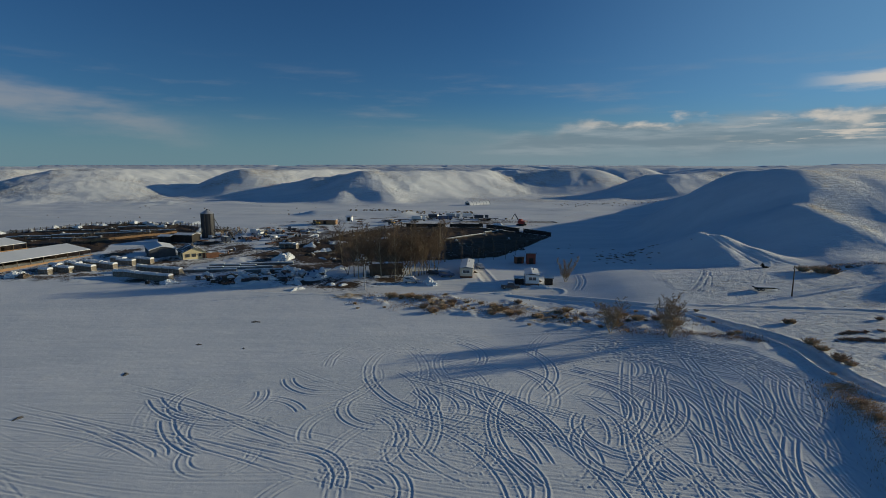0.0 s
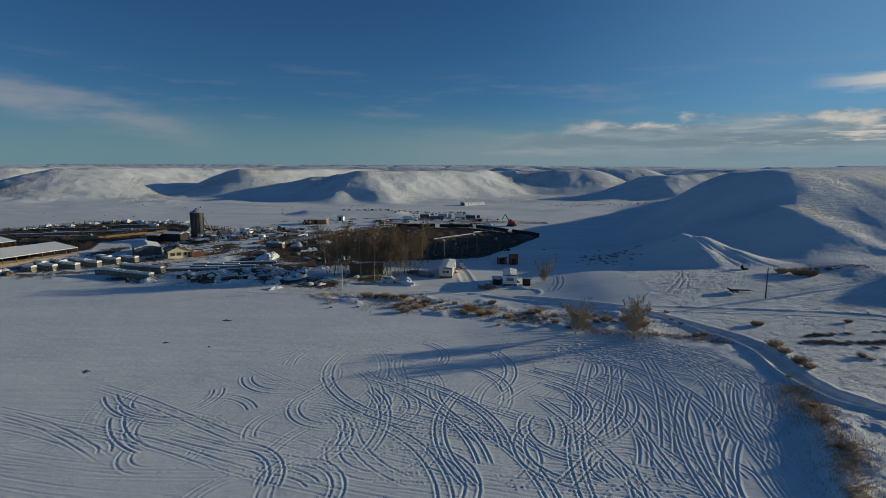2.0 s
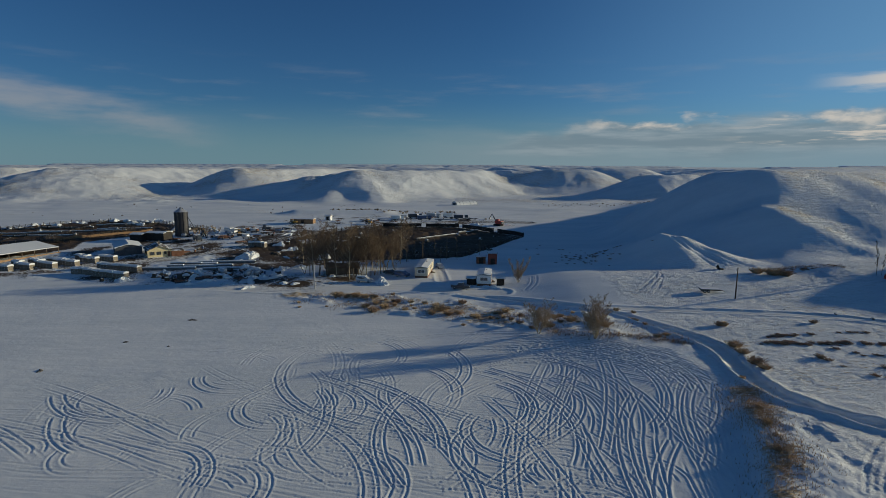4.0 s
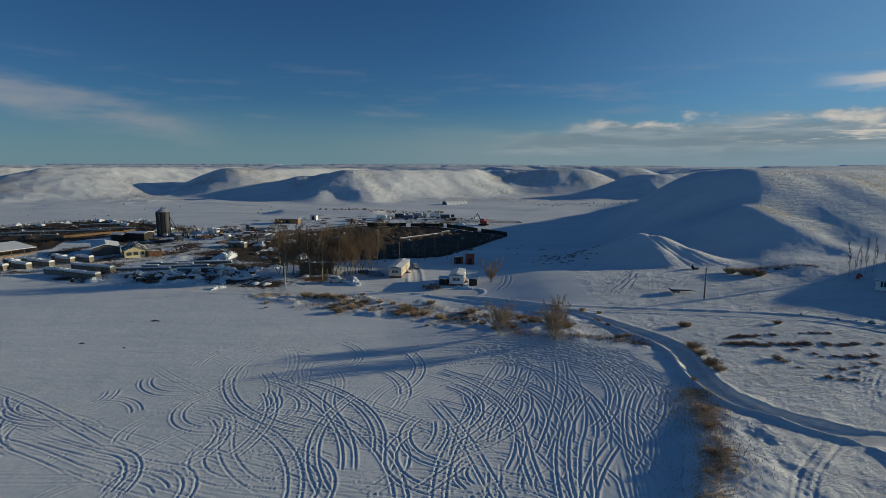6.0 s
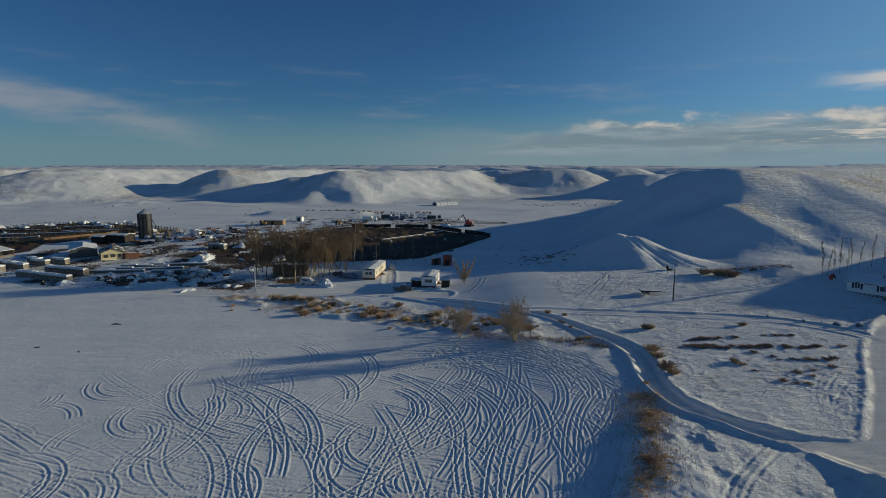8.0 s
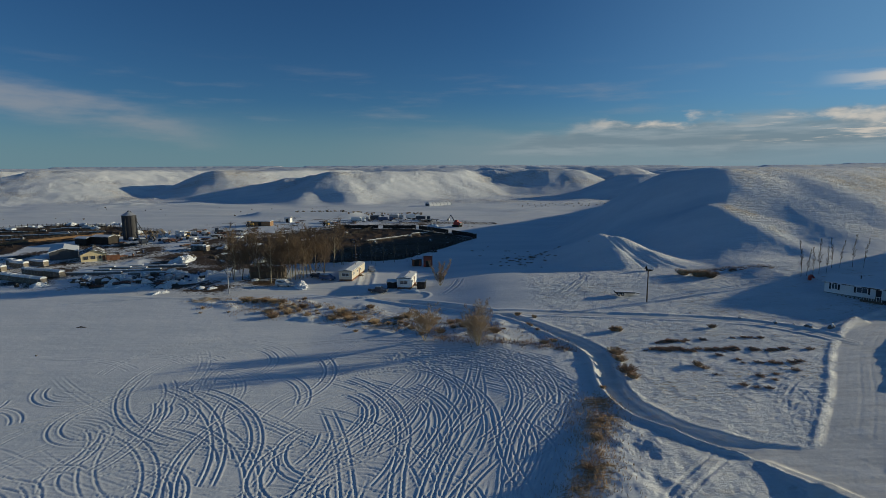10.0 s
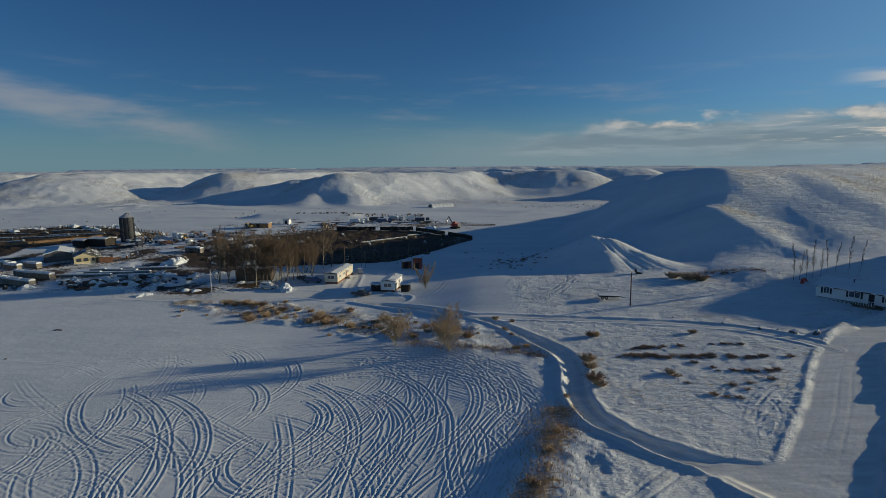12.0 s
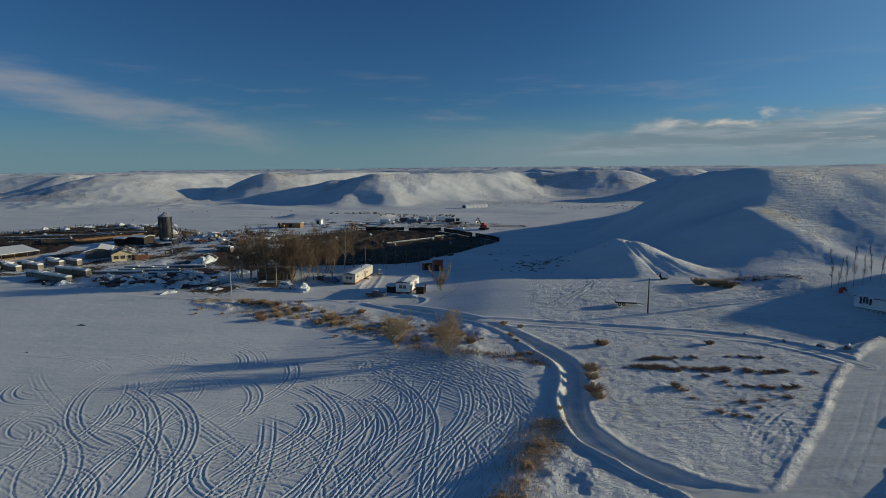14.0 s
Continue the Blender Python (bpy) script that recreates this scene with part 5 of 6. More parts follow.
def junk_heap(x, y, r, seed, material=WOOD):
    """A heap of old boards and branches."""
    q = random.Random(seed)
    ob = thing("wood_heap", x, y, 0, "heap of weathered boards and branches half under snow", "wood heap", "wood heaps")
    part("core", Shape().heap(0, 0, 0, r, r * 0.7, r * 0.45, seed, 12, 4, 0.6), material, ob)
    for _ in range(22):
        a, d = q.uniform(0, 6.28), q.uniform(0, r * 0.8)
        p = Vector((d * math.cos(a), d * 0.7 * math.sin(a), r * 0.42 * (1 - d / r)))
        v = Vector((q.gauss(0, 1), q.gauss(0, 1), q.uniform(0, 0.5))).normalized() * q.uniform(0.5, 1.2)
        part("board", Shape().tube(p - v, p + v, 0.09, 0.07, 4), material, ob)
    for k in range(4):
        a = q.uniform(0, 6.28)
        part("snow_patch", Shape().heap(0.5 * r * math.cos(a), 0.35 * r * math.sin(a), r * 0.2, r * 0.35, r * 0.25, r * 0.2, seed + k, 9, 3, 0.5), SNOW, ob)
    return ob




# ---- small farm gear ----


def pallet_stack(x, y, turn):
    ob = thing("pallet_stack", x, y, turn, "stack of grey wooden pallets dusted with snow", "pallets", "yard gear")
    for k in range(6):
        pallet = part("pallet", Shape().box(0, 0, 0.15 * k, 1.1, 0.1, 0.11), WOOD, ob)
        for j in range(5):
            part("slat", Shape().box(-0.5 + 0.25 * j, 0, 0.15 * k + 0.11, 0.14, 1.2, 0.03), WOOD, pallet)
        for j in (-0.5, 0.5):
            part("bearer", Shape().box(0, j, 0.15 * k, 1.1, 0.1, 0.11), WOOD, pallet)
    part("snow_cap", Shape().box(0, 0, 0.9, 1.1, 1.15, 0.16, 0, 0.9), SNOW, ob)
    return ob


def barrel(x, y, material):
    ob = thing("barrel", x, y, 0, "steel barrel standing in the yard's snow", "barrel", "yard gear")
    sh = Shape().tube((0, 0, 0), (0, 0, 0.9), 0.29, 0.29, 14)
    for z in (0.3, 0.6):
        sh.tube((0, 0, z - 0.02), (0, 0, z + 0.02), 0.305, 0.305, 14)
    part("drum", sh, material, ob)
    part("snow_cap", Shape().tube((0, 0, 0.9), (0, 0, 1.02), 0.28, 0.2, 12), SNOW, ob)
    return ob


def tyre_stack(x, y):
    ob = thing("tyre_stack", x, y, 0, "stack of old black tyres under snow", "tyres", "yard gear")
    for k in range(4):
        sh, n = Shape(), 16
        pts = []
        for r, z in ((0.5, 0.0), (0.56, 0.11), (0.5, 0.22), (0.28, 0.22), (0.28, 0.0)):
            pts += [(r * math.cos(6.2832 * i / n) + 0.05 * k, r * math.sin(6.2832 * i / n), z + 0.23 * k) for i in range(n)]
        sh.add(pts, [(a * n + i, a * n + (i + 1) % n, (a + 1) % 5 * n + (i + 1) % n, (a + 1) % 5 * n + i) for a in range(5) for i in range(n)])
        part("tyre", sh, RUBBER, ob)
    part("snow_cap", Shape().heap(0.1, 0, 0.9, 0.45, 0.45, 0.18, 3, 10, 3, 0.2), SNOW, ob)
    return ob


def water_tank(x, y, turn):
    ob = thing("water_tank", x, y, turn, "pale lying water tank on a steel cradle", "tank", "yard gear")
    part("tank", Shape().tube((-1.3, 0, 1.2), (1.3, 0, 1.2), 0.7, 0.7, 18), SILVER, ob, "", True)
    for s in (-0.9, 0.9):
        part("cradle", Shape().box(s, 0, 0, 0.15, 1.3, 0.65), STEEL, ob)
    part("snow_cap", Shape().box(0, 0, 1.84, 2.5, 0.6, 0.16, 0, 0.8), SNOW, ob)
    return ob


def harrow(x, y, turn):
    ob = thing("disc_harrow", x, y, turn, "rusty disc harrow standing in the snow", "harrow", "yard gear")
    for s in (-1.0, 0.0, 1.0):
        part("beam", Shape().box(0, s, 0.55, 3.6, 0.12, 0.12), RUST, ob)
    for s in (-1.7, 0, 1.7):
        part("cross_beam", Shape().box(s, 0, 0.6, 0.12, 2.1, 0.12), RUST, ob)
    for k in range(8):
        part("disc", Shape().tube((-1.6 + 0.45 * k, -0.9, 0.32), (-1.56 + 0.45 * k, -0.86, 0.32), 0.32, 0.28, 12), STEEL, ob)
        part("disc", Shape().tube((-1.6 + 0.45 * k, 0.9, 0.32), (-1.56 + 0.45 * k, 0.86, 0.32), 0.32, 0.28, 12), STEEL, ob)
    part("hitch", Shape().tube((0, -1.0, 0.6), (0, -2.6, 0.4), 0.08, 0.06, 6), RUST, ob)
    return ob


def feed_ring(x, y):
    ob = thing("feed_ring", x, y, 0, "round steel cattle feeder holding hay", "feeder", "cattle feeders")
    for z in (0.25, 0.6, 1.15):
        rim = [((1.1 + 0.04 * math.cos(1.5708 * j)) * math.cos(0.3927 * k), (1.1 + 0.04 * math.cos(1.5708 * j)) * math.sin(0.3927 * k), z + 0.04 * math.sin(1.5708 * j)) for k in range(16) for j in range(4)]
        faces = [(4 * k + j, 4 * ((k + 1) % 16) + j, 4 * ((k + 1) % 16) + (j + 1) % 4, 4 * k + (j + 1) % 4) for k in range(16) for j in range(4)]
        part("hoop", Shape().add(rim, faces), STEEL, ob)
    for k in range(10):
        a = 6.2832 * k / 10
        part("upright", Shape().tube((1.1 * math.cos(a), 1.1 * math.sin(a), 0), (1.1 * math.cos(a), 1.1 * math.sin(a), 1.2), 0.04, 0.04, 5), STEEL, ob)
    part("hay", Shape().heap(0, 0, 0, 1.0, 1.0, 1.2, 5, 14, 4, 0.3), HAY, ob)
    part("snow_cap", Shape().heap(0, 0, 0.95, 0.6, 0.6, 0.45, 6, 10, 3, 0.3), SNOW, ob)
    return ob


# ==== THINGS ====
# ---- homes between the farm and the hill ----
mobile_home(8.0, 172.5, -5, 15.5, 4.1, "cream mobile home with snow on its roof", CREAM)
mobile_home(26.9, 158.2, -6, 9.5, 4.0, "small white mobile home with a snowy roof", WHITE)
shed("garden_shed", 31.4, 154.6, -6, 2.2, 2.4, 2.2, "dark plank garden shed beside the mobile home", "shed", DARK_WOOD, 0.4)
shed("lean_to", 22.9, 156.5, -6, 2.6, 3.2, 2.0, "dark timber porch shed by the small home", "shed", DARK_WOOD, 0.3)
shed("tool_shed", 31.6, 188.5, 0, 3.0, 3.0, 4.0, "tall red-brown plank shed at the lot's edge", "shed", RED, 0.3, 0.08)
shed("tool_shed", 27.6, 190.0, 0, 3.2, 2.6, 2.6, "low dark red shed at the lot's edge", "shed", RUST, 0.3, 0.08)
vehicle("pickup", 19.5, 150.2, 80, "pickup", SLATE, "dark pickup with snow on its bed")
vehicle("minivan", -9.6, 158.2, 80, "van", SILVER, "silver minivan parked near a snow heap")
vehicle("suv", 1.2, 167.0, 75, "van", BLUE, "dark blue van beside the cream mobile home")
vehicle("car", -3.0, 170.5, 60, "car", SLATE, "dark car under the bare trees")
vehicle("car", 12.8, 181.5, 20, "car", SILVER, "pale car half under snow behind the home")
snow_pile(-4.2, 157.0, 2.6, 2.0, 1.9, 3)
snow_pile(29.0, 151.2, 3.0, 1.2, 0.9, 4)
snow_pile(16.0, 144.5, 3.5, 1.0, 0.7, 5)
utility_pole(6.7, 186.0, 8.5, "weathered wooden pole behind the mobile home", True, 20)
utility_pole(-22.5, 149.5, 7.5, "pale slender lamp pole at the field's edge", False, 0, SILVER)

shed("hay_shed", -18.8, 171.4, 9, 10.4, 5.2, 2.3, "long low brown plank shed among the bare trees", "shed", WOOD, 1.1, 0, False, WOOD)

# ---- bare trees ----
q = random.Random(5)
tree_kinds = [bare_tree(-22.6, 166.0, 14.0, 21, "tall bare cottonwood in the farm's tree row", BARK, TREE_TWIG, 1, 26, 0.9, 0.4, 0.26, 0.011, "tree row", 0.022, 8),
              bare_tree(-17.0, 166.5, 13.0, 22, "tall bare cottonwood in the farm's tree row", BARK, TREE_TWIG, 2, 16, 0.9, 0.4, 0.28, 0.010, "tree row", 0.022, 8),
              bare_tree(-11.1, 171.5, 14.5, 23, "tall bare cottonwood in the farm's tree row", PALE_BARK, TREE_TWIG, 1, 28, 1.0, 0.4, 0.24, 0.011, "tree row", 0.022, 8)]
row = [(-28.5, 167), (-25.5, 166.5), (-19.7, 166), (-14.5, 167), (-12.8, 169), (-9.7, 175), (-7.6, 179), (-6, 182.5), (-4, 184.5), (-16, 175.5), (-20, 176), (-24.5, 175), (-30, 176), (-33, 184), (-13, 177.5), (-10, 184), (-18, 182), (-36, 187), (-27, 180), (-22, 187), (-8, 188), (-3, 180), (-31, 170), (-15, 162.5), (-12.6, 165.2), (-11.4, 166.0), (-10.2, 166.6), (-9.0, 167.4), (-8.0, 168.4), (-7.0, 169.4), (-6.2, 170.6), (-13.6, 164.8), (-26.6, 163.8), (-5.4, 172.2), (-4.6, 174), (-1.5, 188), (0.5, 192), (-2, 176.5)]
for k, (x, y) in enumerate(row):
    place(tree_kinds[k % 3], x, y, q.uniform(0, 360), 0.1, q.uniform(0.8, 1.08))
thin_kinds = [bare_tree(10.9, 194.0, 8.0, 31, "young bare tree in front of the dark lot", BARK, TWIG, 1, 12, 1.4, 0.2, 0.3, 0.012, "young trees", 0.035, 3)]
for x, y in ((3, 199), (6.5, 197), (15, 195.5), (19, 196), (23.5, 196.5), (27.4, 197.5), (1.0, 192), (13, 190)):
    place(thin_kinds[0], x, y, q.uniform(0, 360), 0.1, q.uniform(0.6, 1.05))
bare_tree(34.9, 106.8, 7.6, 41, "yellowish bare willow at the field's edge", PALE_BARK, WILLOW, 8, 12, 0.7, 0.46, 0.1, 0.008, "field willows", 0.018, 8)
bare_tree(45.3, 102.2, 8.4, 42, "large bare willow at the field's edge", PALE_BARK, WILLOW, 8, 13, 0.65, 0.46, 0.1, 0.008, "field willows", 0.018, 8)
bare_tree(36.8, 156.0, 9.0, 43, "slim yellowish bare tree by the tyre ruts", PALE_BARK, WILLOW, 4, 24, 2.2, 0.2, 0.06, 0.008, "", 0.025, 9)
poplar = bare_tree(129.0, 139.6, 9.5, 51, "slim bare poplar behind the white house", BARK, TWIG, 1, 18, 2.0, 0.15, 0.22, 0.006, "poplars", 0.015, 5)
for x, y in ((130.4, 139.6), (132.6, 140.6), (134.4, 141), (136.6, 141.5), (141.0, 146), (143.4, 146.4), (146.4, 146), (148.6, 145)):
    place(poplar, x, y, q.uniform(0, 360), 0.1, q.uniform(0.75, 1.0))
plum = bare_tree(-112.0, 240.0, 5.0, 61, "small bare orchard tree dusted with snow", BARK, WILLOW, 3, 9, 0.9, 0.36, 0.25, 0.014, "yard trees", 0.045, 3)
for x, y in ((-104.5, 251), (-101.5, 252), (-98.8, 254), (-96, 252.5), (-101, 243), (-98, 246.5)):
    place(plum, x, y, q.uniform(0, 360), 0.1, q.uniform(0.7, 1.0))

# ---- shrubs and dry grass ----
brush_kinds = [shrub(-11.2, 139.7, 1.7, 1, "dry brown shrub in the snow", WILLOW, 150), shrub(2.3, 132.1, 1.5, 2, "dry brown shrub in the snow", DRY, 150), shrub(73.8, 108.3, 1.5, 3, "dry straw-coloured shrub in the snow", STRAW, 150)]
spots = [(-14, 140.6, 1), (-9, 140.5, 1.2), (-6.5, 139.5, 1), (-4, 138.5, 0.9), (-2.5, 127, 1.2), (0, 131, 1.1), (-5, 131.5, 0.9), (2.4, 135.6, 1), (12, 126, 1), (14, 128.8, 1.3), (16.2, 125, 1), (18.5, 125.8, 0.8), (12.9, 132.5, 0.9), (19.7, 135, 0.9), (22.7, 121.8, 1.0), (30, 125.1, 0.9), (33, 121, 0.8), (40, 117, 0.9), (43, 113.5, 1.1), (46.5, 112, 0.9), (49, 108.5, 0.9), (38, 111, 0.8),
         (72.9, 108.6, 0.9), (69.6, 96.4, 1), (69.3, 93, 0.8), (68.9, 88, 1.1), (69.2, 86, 0.8), (81.1, 90, 0.6), (92.1, 108.3, 0.6), (104, 150.5, 1.5), (107, 147.8, 1.7), (109.5, 146.4, 1.5), (55, 120.5, 0.6), (58.5, 119, 0.5)]
for _ in range(46):  # smaller ones among the brush
    x = q.uniform(-24, 60)
    spots.append((x, 137 - 0.5 * max(x, 0) + q.gauss(0, 4.5), q.uniform(0.3, 0.7)))
for k, (x, y, s) in enumerate(spots):
    c = place(brush_kinds[k % 3], x, y, q.uniform(0, 360), 0.05)
    k2 = s * q.uniform(0.9, 1.15)
    c.scale = (k2 * 1.75, k2 * 1.5, k2 * 1.05)
low = shrub(80.8, 101.9, 0.9, 4, "low brown sagebrush matted in the snow", SAGE, 80, "sagebrush", 0.6, "sagebrush")
for cx, cy, sx, sy, n in ((81.5, 101.6, 2.6, 0.3, 22), (93, 101.8, 4, 0.4, 8), (79.3, 97.7, 1.6, 0.5, 30), (87, 96.8, 3.2, 0.35, 30), (96, 95.6, 3.0, 0.3, 18), (94, 90, 2.2, 0.25, 9), (88, 84, 8, 6, 12), (66, 190, 7, 9, 48), (74, 200, 5, 6, 28), (58, 215, 6, 8, 10), (118, 152, 7, 1.2, 16)):
    for _ in range(n):
        x, y = q.gauss(cx, sx), q.gauss(cy, sy)
        if 40 < x < (103 if y < 105 else 135):
            c = place(low, x, y, q.uniform(0, 360), 0.05)
            k2 = q.uniform(0.6, 1.3)
            c.scale = (k2 * 1.7, k2 * 1.3, k2 * 0.5)
tufts, weeds = [], []
for x, y in rounded([(61.4, 78), (60.6, 74), (59.2, 69), (56.6, 62), (54, 57), (51, 52)], 5):
    weeds.append((x + q.gauss(0, 1.2), y, 1.9, 100))
for x, y in rounded([(38, 106.8), (46, 103.6), (52, 102.8), (58, 101.5), (62, 99.8)], 6):
    tufts.append((x, y + q.gauss(0, 0.3), 0.8, 42))
for _ in range(110):
    x = q.uniform(-24, 62)
    tufts.append((x, 137 - 0.54 * max(x, 0) + q.gauss(0, 4), 1.1, 22))
for x, y, *_ in spots[:22]:
    tufts.append((x, y, 1.9, 60))
for x, y in ((60.5, 73), (60, 70), (58, 66.5), (57.3, 63), (55.6, 59), (54.5, 57), (62, 77), (59.0, 68)):
    weeds.append((x, y, 1.0, 100))
for x, y in rounded([(108, 152), (114, 155), (120, 153.5), (127, 149)], 5):
    tufts.append((x, y, 1.0, 40))
for k, (x, y, s) in enumerate(((60.4, 72, 1.0), (58.6, 67.0, 1.1), (55.8, 60.4, 1.0), (63.4, 82, 0.8))):
    c = place(brush_kinds[1 + k % 2], x, y, q.uniform(0, 360), 0.05)
    c.scale = (s * 0.9, s * 0.9, s * 0.6)
grass_stuff("dry_grass", tufts, "tufts of brown dry grass poking through snow", DRY, 8)
grass_stuff("roadside_weeds", weeds, "straw-coloured weeds on the bank beside the snowy road", STRAW, 9, 0.5)

# ---- by the pole and the white house ----
utility_pole(86.0, 127.5, 7.7, "dark weathered wooden utility pole with a short crossarm", True, 70)
flat_trailer(82.6, 133.6, 82, "dark flat trailer standing in the snow", 4.6, DARK_WOOD, 0.7, "")
shed("hut", 97.3, 157.5, 10, 1.4, 1.2, 0.9, "small dark hut at the foot of the knoll", "hut", DARK_WOOD, 0.7, 0.05)
white_house(127.6, 128.8, -52)
slide = thing("play_slide", 130.2, 137.6, 30, "red plastic play slide in the snow", "slide")
part("chute", Shape().profile([(-0.2, 1.6), (0.3, 1.6), (2.4, 0.15), (2.4, 0.3), (0.3, 1.85), (-0.2, 1.85)], -0.4, 0.4), MACHINE_RED, slide)
part("climbing_frame", Shape().box(-0.7, 0, 0, 0.9, 0.9, 1.6, 0, 0.85), MACHINE_RED, slide)
slide.scale = (0.7,) * 3
for k, (x, y, r) in enumerate(((105.2, 109.6, 0.55), (109.6, 106.3, 0.8), (113.2, 105.1, 0.8), (100, 113.2, 0.4), (107.9, 108.2, 0.35), (92, 118, 0.35))):
    boulder(x, y, r, 90 + k)
vehicle("car", 138.5, 113.5, 128, "car", SLATE, "dark car on the drive by the white house")

# ---- debris lying on the field ----
for k, (x, y, r) in enumerate(((-55.6, 88.4, 1.0), (-43.8, 119.8, 1.2), (-50, 103.8, 0.8), (-61.3, 72.1, 0.9), (-39.7, 101.8, 0.5))):
    snow_pile(x, y, r, r * 0.6, 0.32, 120 + k, "dark clod of earth lying on the snowy field", STONE, "clod", "clod")

# ---- the farm ----
grain_silo(-110.6, 248.5, 2.95, 11.4)
shed("barn", -115.5, 237.5, -10, 9, 6, 3.4, "low dark barn with a snowy roof under the silo", "barn", DARK_WOOD, 0.5)
shed("barn", -123.5, 236.0, -10, 6, 5, 2.8, "small dark barn with a snowy roof", "barn", DARK_WOOD, 0.5)
farm_house(-97.2, 202.6, -55)
shed("machine_shed", -112.0, 207.5, -55, 14, 9, 3.0, "wide low shed with a thick snow roof", "shed", STEEL, 1.2, 0.3)
open_shed(-153.5, 183.0, -19, 54, 13.0, "long open cattle shed with snow on its roof")
open_shed(-187.5, 204.0, -19, 40, 13.0, "long open cattle shed with snow on its roof")
board_fence((-160, 232), (-131, 260), 1.1, "tan plank wall along the cattle lot", TAN_WOOD)
bale = hay_bale(-85.0, 161.4, -19, "square hay bale capped with snow in a long row", "bale rows")
rows = [(-85.0, 161.4, 15), (-86.8, 171.6, 12), (-111.0, 186.6, 5), (-106.0, 189.6, 5), (-114.2, 180.9, 7), (-119.0, 177.0, 6), (-124.8, 174.2, 5), (-129.8, 171.4, 3), (-121.5, 184.5, 5), (-127.0, 181.8, 4), (-131.5, 178.5, 3), (-116.5, 190.5, 4)]
for k, (x, y, n) in enumerate(rows):
    for j in range(n):
        if k or j:
            place(bale, x - 1.54 * 0.945 * j + q.gauss(0, 0.06), y + 1.54 * 0.326 * j + q.gauss(0, 0.08), -19 + q.gauss(0, 1.5), 0.05)
for x, y, n in ((-79, 176, 18), (-70, 180, 22), (-74, 184, 16), (-60, 176, 14), (-64, 188, 20)):
    feed_bunk(x, y, 95, n)
for k, (x, y, rx, ry, h) in enumerate(((-55.6, 163, 3, 2, 1.6), (-52.4, 176.4, 3, 2, 1.8), (-40, 176.4, 2.6, 1.8, 1.5), (-45.6, 159.5, 4, 1.6, 1.2), (-64.2, 167, 2.6, 2, 1.4), (-30.5, 196, 2, 1.6, 2.2), (-35.6, 179, 3, 1.6, 1.3), (-60, 198, 4.5, 3, 2.4), (-76, 168, 2.5, 1.6, 1.5), (-84, 158, 3, 1.8, 1.2), (-137, 168, 3.4, 2.4, 2.2), (-38, 165, 3.6, 1.4, 1.0), (-101, 258, 4, 3, 2.4), (29.5, 284.5, 2.6, 2, 2.0), (-57, 226, 3, 2, 1.6), (-47, 232, 3, 2, 1.6), (-120, 266, 5, 2.5, 2.0), (-48, 215, 2.4, 2, 1.6), (-150, 282, 3, 2, 1.5), (-160, 290, 3.4, 2, 1.7))):
    snow_pile(x, y, rx, ry, h, 10 + k)
for k, (x, y, r) in enumerate(((-67, 164.5, 3.2), (-75, 164, 2.6), (-134, 166, 2.6), (-88, 164, 1.6), (-62, 206, 3.0), (-52, 205, 2.4), (-41, 197, 2.0), (-70, 236, 2.4))):
    junk_heap(x, y, r, 200 + k)
place(bale, -62, 221, -19, 0.05), place(bale, -63.6, 221.5, -19, 0.05), place(bale, -65.2, 222, -19, 0.05), place(bale, -66.8, 222.6, -19, 0.05), place(bale, -68.4, 223.1, -19, 0.05)

# machines round the farm yard
box_truck(-90.5, 256, 60, WHITE, "white farm truck with a snowy box")
box_truck(-97, 235, 40, SLATE, "dark old farm truck in the yard")
for k, (x, y, t, m) in enumerate(((-84, 250, 20, ORANGE), (-80, 259, 70, RUST), (-76, 264, 100, STEEL), (-86, 262, 130, RUST), (-100, 247, 10, STEEL))):
    tractor(x, y, t, m, "old tractor standing in the yard's snow")
for x, y, t in ((-81, 247.5, 65), (-73, 254, 70), (-66, 268, 60), (-92, 244, 30), (-78, 270, 95)):
    flat_trailer(x, y, t, "dark flat farm trailer with snow", 6.5)
shed("lumber_store", -64.5, 291.5, -6, 12, 4, 2.4, "tan timber store with a flat snowy roof", "shed", TAN_WOOD, 0.2, 0.1)
shed("site_cabin", -54, 305.5, -10, 3.4, 2.8, 2.6, "small white cabin behind the lot", "cabin", WHITE, 0.4)
for x, y, t, m, c in ((-14, 306, 80, WHITE, "white"), (-5, 318, 95, SLATE, "dark"), (6, 321, 75, SILVER, "grey"), (15.9, 322, 100, WHITE, "white"), (22.5, 313, 85, SLATE, "dark"), (1, 309, 100, BLUE, "blue")):
    box_truck(x, y, t, m, c + " truck parked on the far side of the lots", 7.5)
for x, y, t in ((-24, 304, 85), (11.4, 304, 95), (18, 316, 80), (-31, 300, 70), (28, 308, 90), (-10, 325, 90)):
    flat_trailer(x, y, t, "dark flat farm trailer with snow", 8.0)
tractor(-28, 288, 50, ORANGE, "yellow tractor beside the farm lane")
tractor(-69, 287, 80, ORANGE, "yellow tractor beside the timber store")
excavator(42.3, 285.0, 235).scale = (1.15,) * 3
hoop_barn(28.0, 430.0, -58, 20, 7.5)

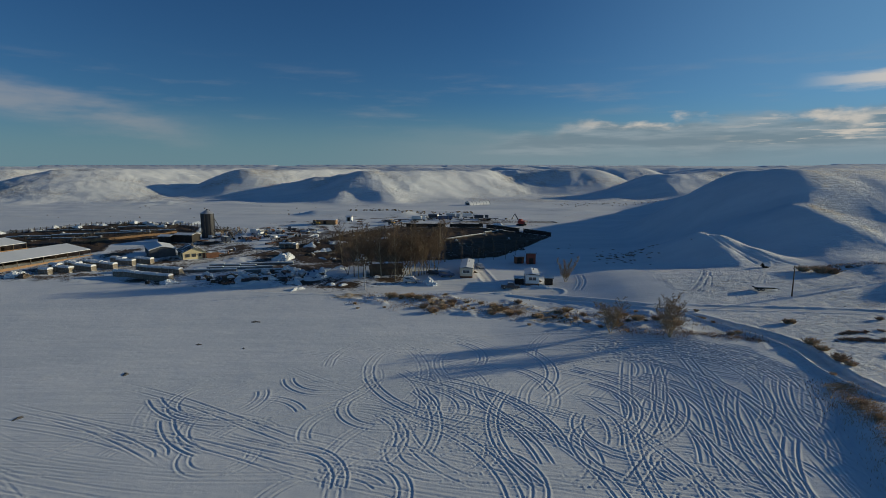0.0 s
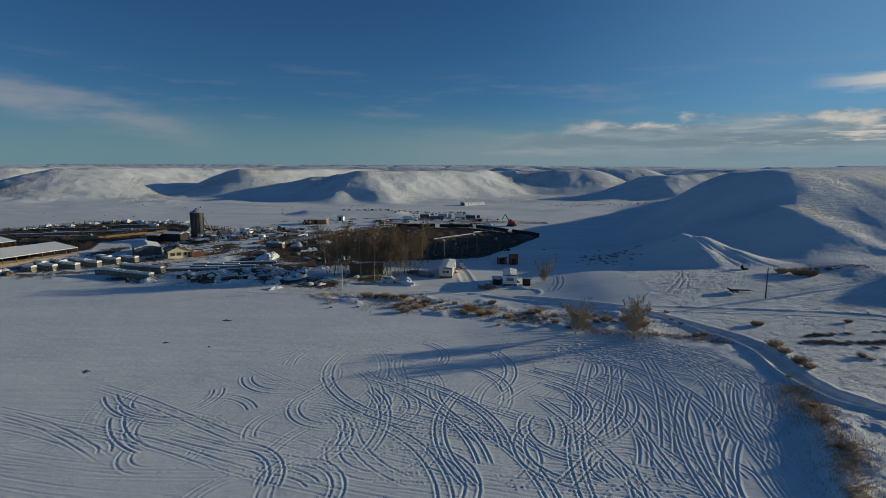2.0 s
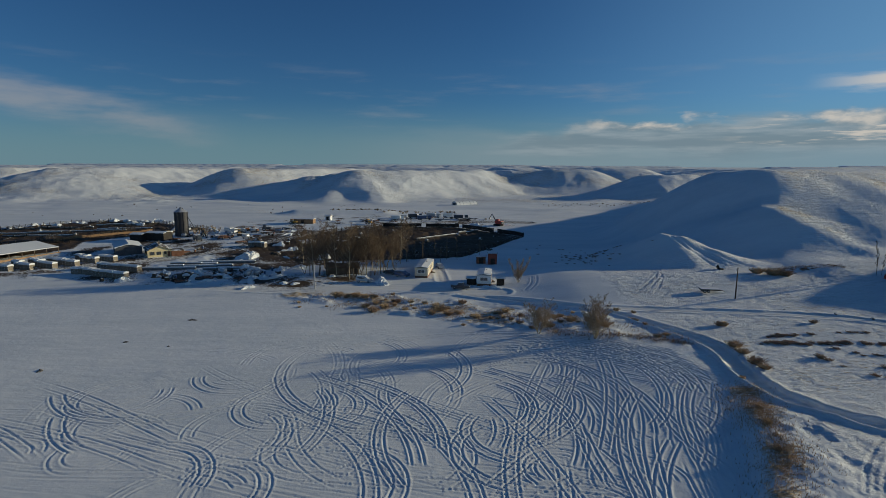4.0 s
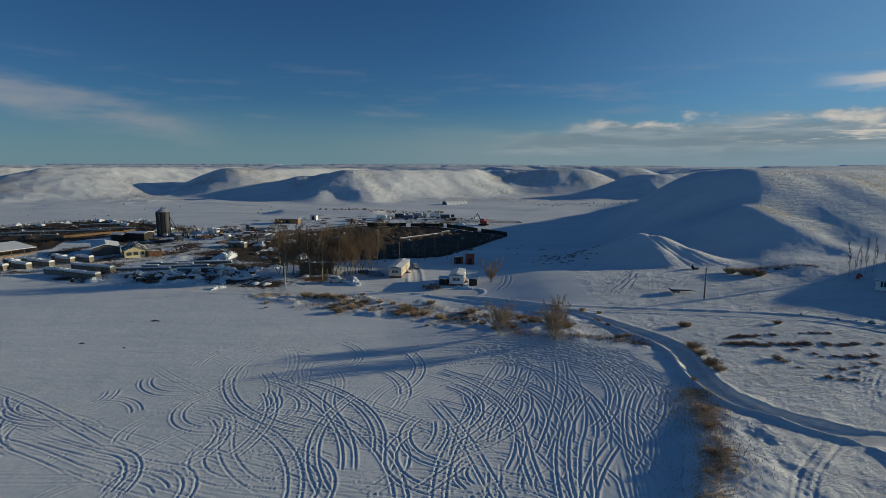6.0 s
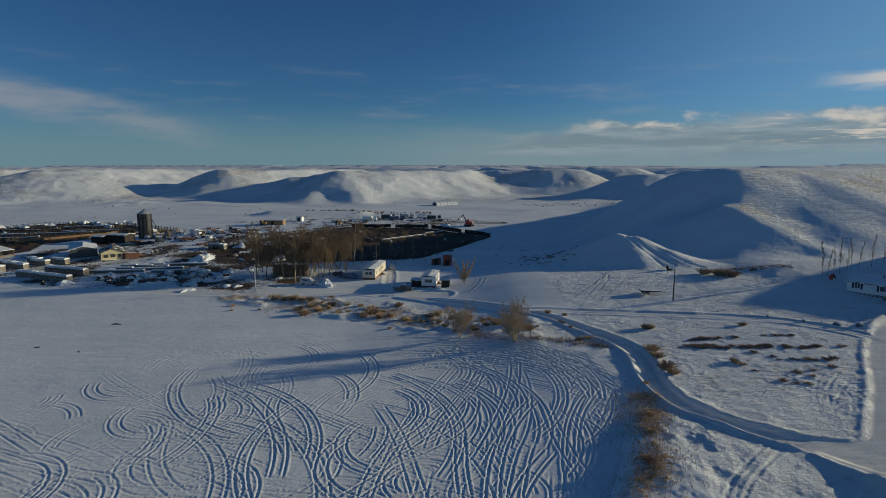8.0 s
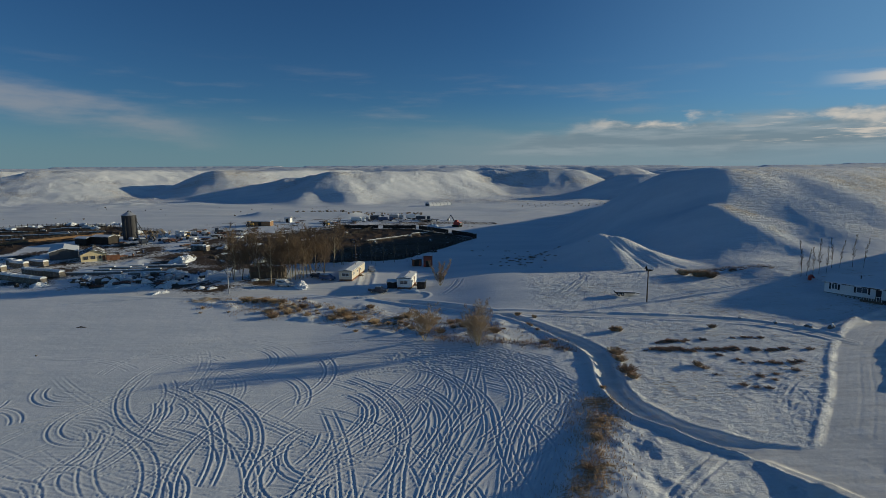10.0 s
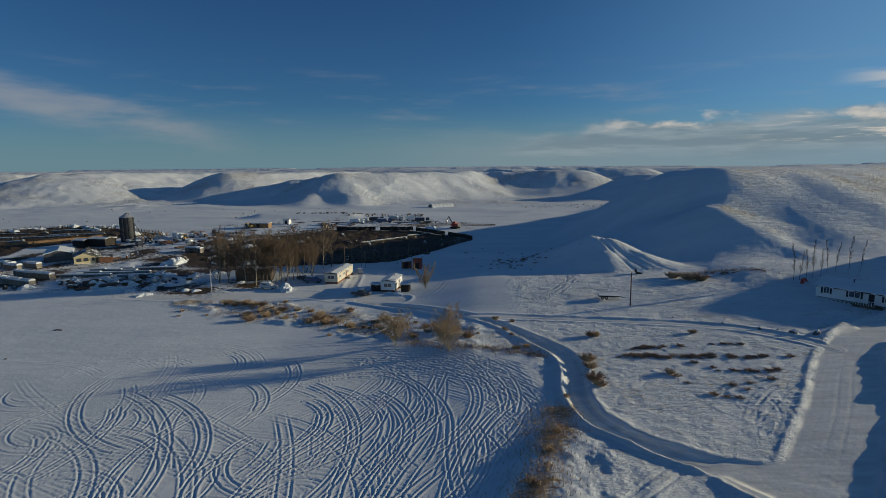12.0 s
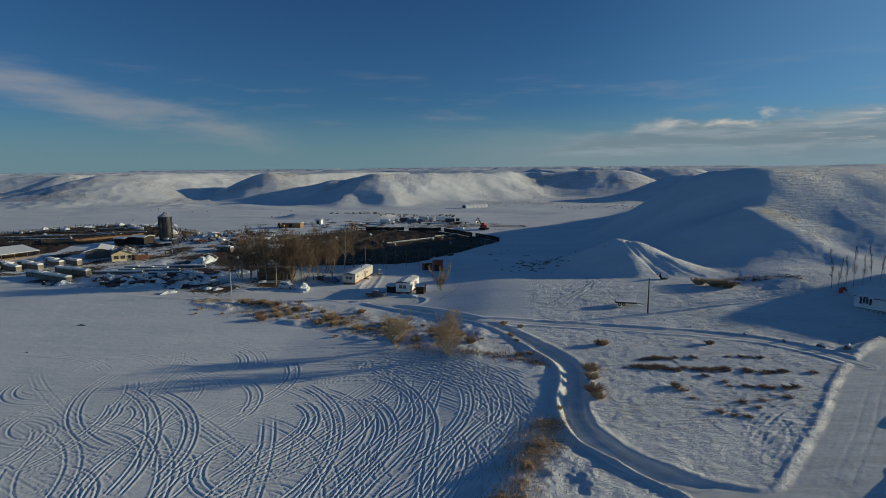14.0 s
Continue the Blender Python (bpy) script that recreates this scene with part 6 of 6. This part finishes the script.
# ---- lots: fences, bunks, mud ----
board_fence((51, 249), (19, 279), 2.1, "dark windbreak fence of boards behind the lot", DARK_WOOD, True)
board_fence((19, 279), (-22, 281), 1.8, "dark windbreak fence of boards behind the lot", DARK_WOOD, True)
board_fence((21, 201), (51, 249), 1.6, "dark rail fence down the lot's side", DARK_WOOD, False, "rail_fence", False)
board_fence((-20, 193), (21, 201), 1.6, "dark rail fence along the lot's front", DARK_WOOD, False, "rail_fence", False)
board_fence((-66, 220), (-45, 262), 1.5, "dark rail fence along the farm lane", DARK_WOOD, False, "rail_fence", False)
board_fence((-45, 262), (-22, 281), 1.5, "dark rail fence along the farm lane", DARK_WOOD, False, "rail_fence", False)
board_fence((-22, 215), (-2, 280), 1.5, "dark rail fence between two pens", DARK_WOOD, False, "rail_fence", False)
board_fence((-45, 205), (-30, 272), 1.5, "dark rail fence between two pens", DARK_WOOD, False, "rail_fence", False)
feed_bunk(16.5, 255, -47, 42, 0.35, 0.5)
for a, b in (((-225, 246), (-190, 290)), ((-190, 290), (-140, 287)), ((-140, 287), (-106, 268)), ((-200, 236), (-125, 262)), ((-178, 222), (-150, 228)), ((-215, 262), (-150, 274)), ((-165, 226), (-175, 296)), ((-150, 240), (-142, 286))):
    board_fence(a, b, 1.6, "dark rail fence round the cattle lot", DARK_WOOD, False, "rail_fence", False)
for x, y, n in ((-165, 258, 40), (-190, 252, 34), (-176, 244, 30), (-150, 268, 26), (-186, 268, 36), (-160, 281, 24)):
    feed_bunk(x, y, 101, n, 0.6, 0.7)

# far scrub along the wash behind the lots
far_low = shrub(-48, 352, 2.0, 9, "dark scrub along the far wash", TWIG, 60, "far scrub", 0.7, "scrub")
for _ in range(110):
    x = q.uniform(-62, 20)
    place(far_low, x, 352 + 0.05 * x + q.gauss(0, 4), q.uniform(0, 360), 0.05, q.uniform(0.35, 0.9))
for _ in range(26):
    x, y = q.uniform(-260, -40), q.uniform(305, 420)
    place(far_low, x, y, q.uniform(0, 360), 0.05, q.uniform(0.25, 0.7))
for _ in range(60):
    place(far_low, q.uniform(90, 175), q.gauss(428, 11), q.uniform(0, 360), 0.05, q.uniform(0.3, 0.7))

# ---- clutter of the yards and pens ----
gear = [pallet_stack(-70, 158, 20), barrel(-68.5, 160.5, BLUE), tyre_stack(-72.5, 160.5), water_tank(-58, 170, 30), harrow(-86, 242, 40), barrel(-84, 239, RUST)]
for cx, cy, sx, sy, n in ((-64, 162, 9, 4, 16), (-46, 168, 7, 6, 12), (-86, 245, 9, 8, 20), (-72, 262, 8, 7, 18), (-100, 240, 5, 5, 8), (-30, 300, 16, 4, 12), (8, 313, 14, 5, 16), (-88, 214, 4, 6, 6), (-60, 232, 3, 8, 6)):
    for _ in range(n):
        x, y = q.gauss(cx, sx), q.gauss(cy, sy)
        if off_lane(x, y):
            place(gear[q.randrange(6)], x, y, q.uniform(0, 360), 0.05, q.uniform(0.8, 1.25))
for k in range(26):
    t = k / 25
    x, y = (-222 + 84 * t + q.gauss(0, 3), 254 + 40 * min(1, t * 2) + q.gauss(0, 2.5))
    snow_pile(x, y, q.uniform(1.2, 3.0), q.uniform(0.9, 1.8), q.uniform(0.8, 1.7), 400 + k)
for k in range(34):
    snow_pile(q.gauss(-50, 14), q.gauss(163, 6.5), q.uniform(0.8, 2.2), q.uniform(0.6, 1.5), q.uniform(0.5, 1.3), 440 + k)
for k in range(16):
    snow_pile(q.uniform(-66, -22), q.uniform(196, 262), q.uniform(1.4, 3.4), q.uniform(0.5, 0.9), q.uniform(0.4, 0.9), 480 + k, "heap of dirty snow in the muddy pen")
for k in range(44):
    x, y = (q.uniform(-60, 40), q.uniform(204, 270)) if k < 26 else (q.uniform(-205, -130), q.uniform(235, 285))
    snow_pile(x, y, q.uniform(1.0, 3.0), q.uniform(0.8, 1.8), q.uniform(0.4, 1.0), 520 + k, "low mound of dark trodden earth in the pen", EARTH, "earth_mound", "earth mound")
ring = feed_ring(-34, 238)
for x, y in ((-26, 252), (-12, 262), (-40, 252), (-50, 232), (6, 236), (20, 252), (30, 240), (-150, 262), (-172, 274), (-186, 258), (-160, 246)):
    place(ring, x, y, q.uniform(0, 360), 0.05)
for a, b in (((-60, 214), (-2, 222)), ((-52, 236), (4, 240)), ((-38, 262), (10, 268))):
    board_fence(a, b, 1.4, "dark rail fence between two pens", WOOD, False, "rail_fence", False)
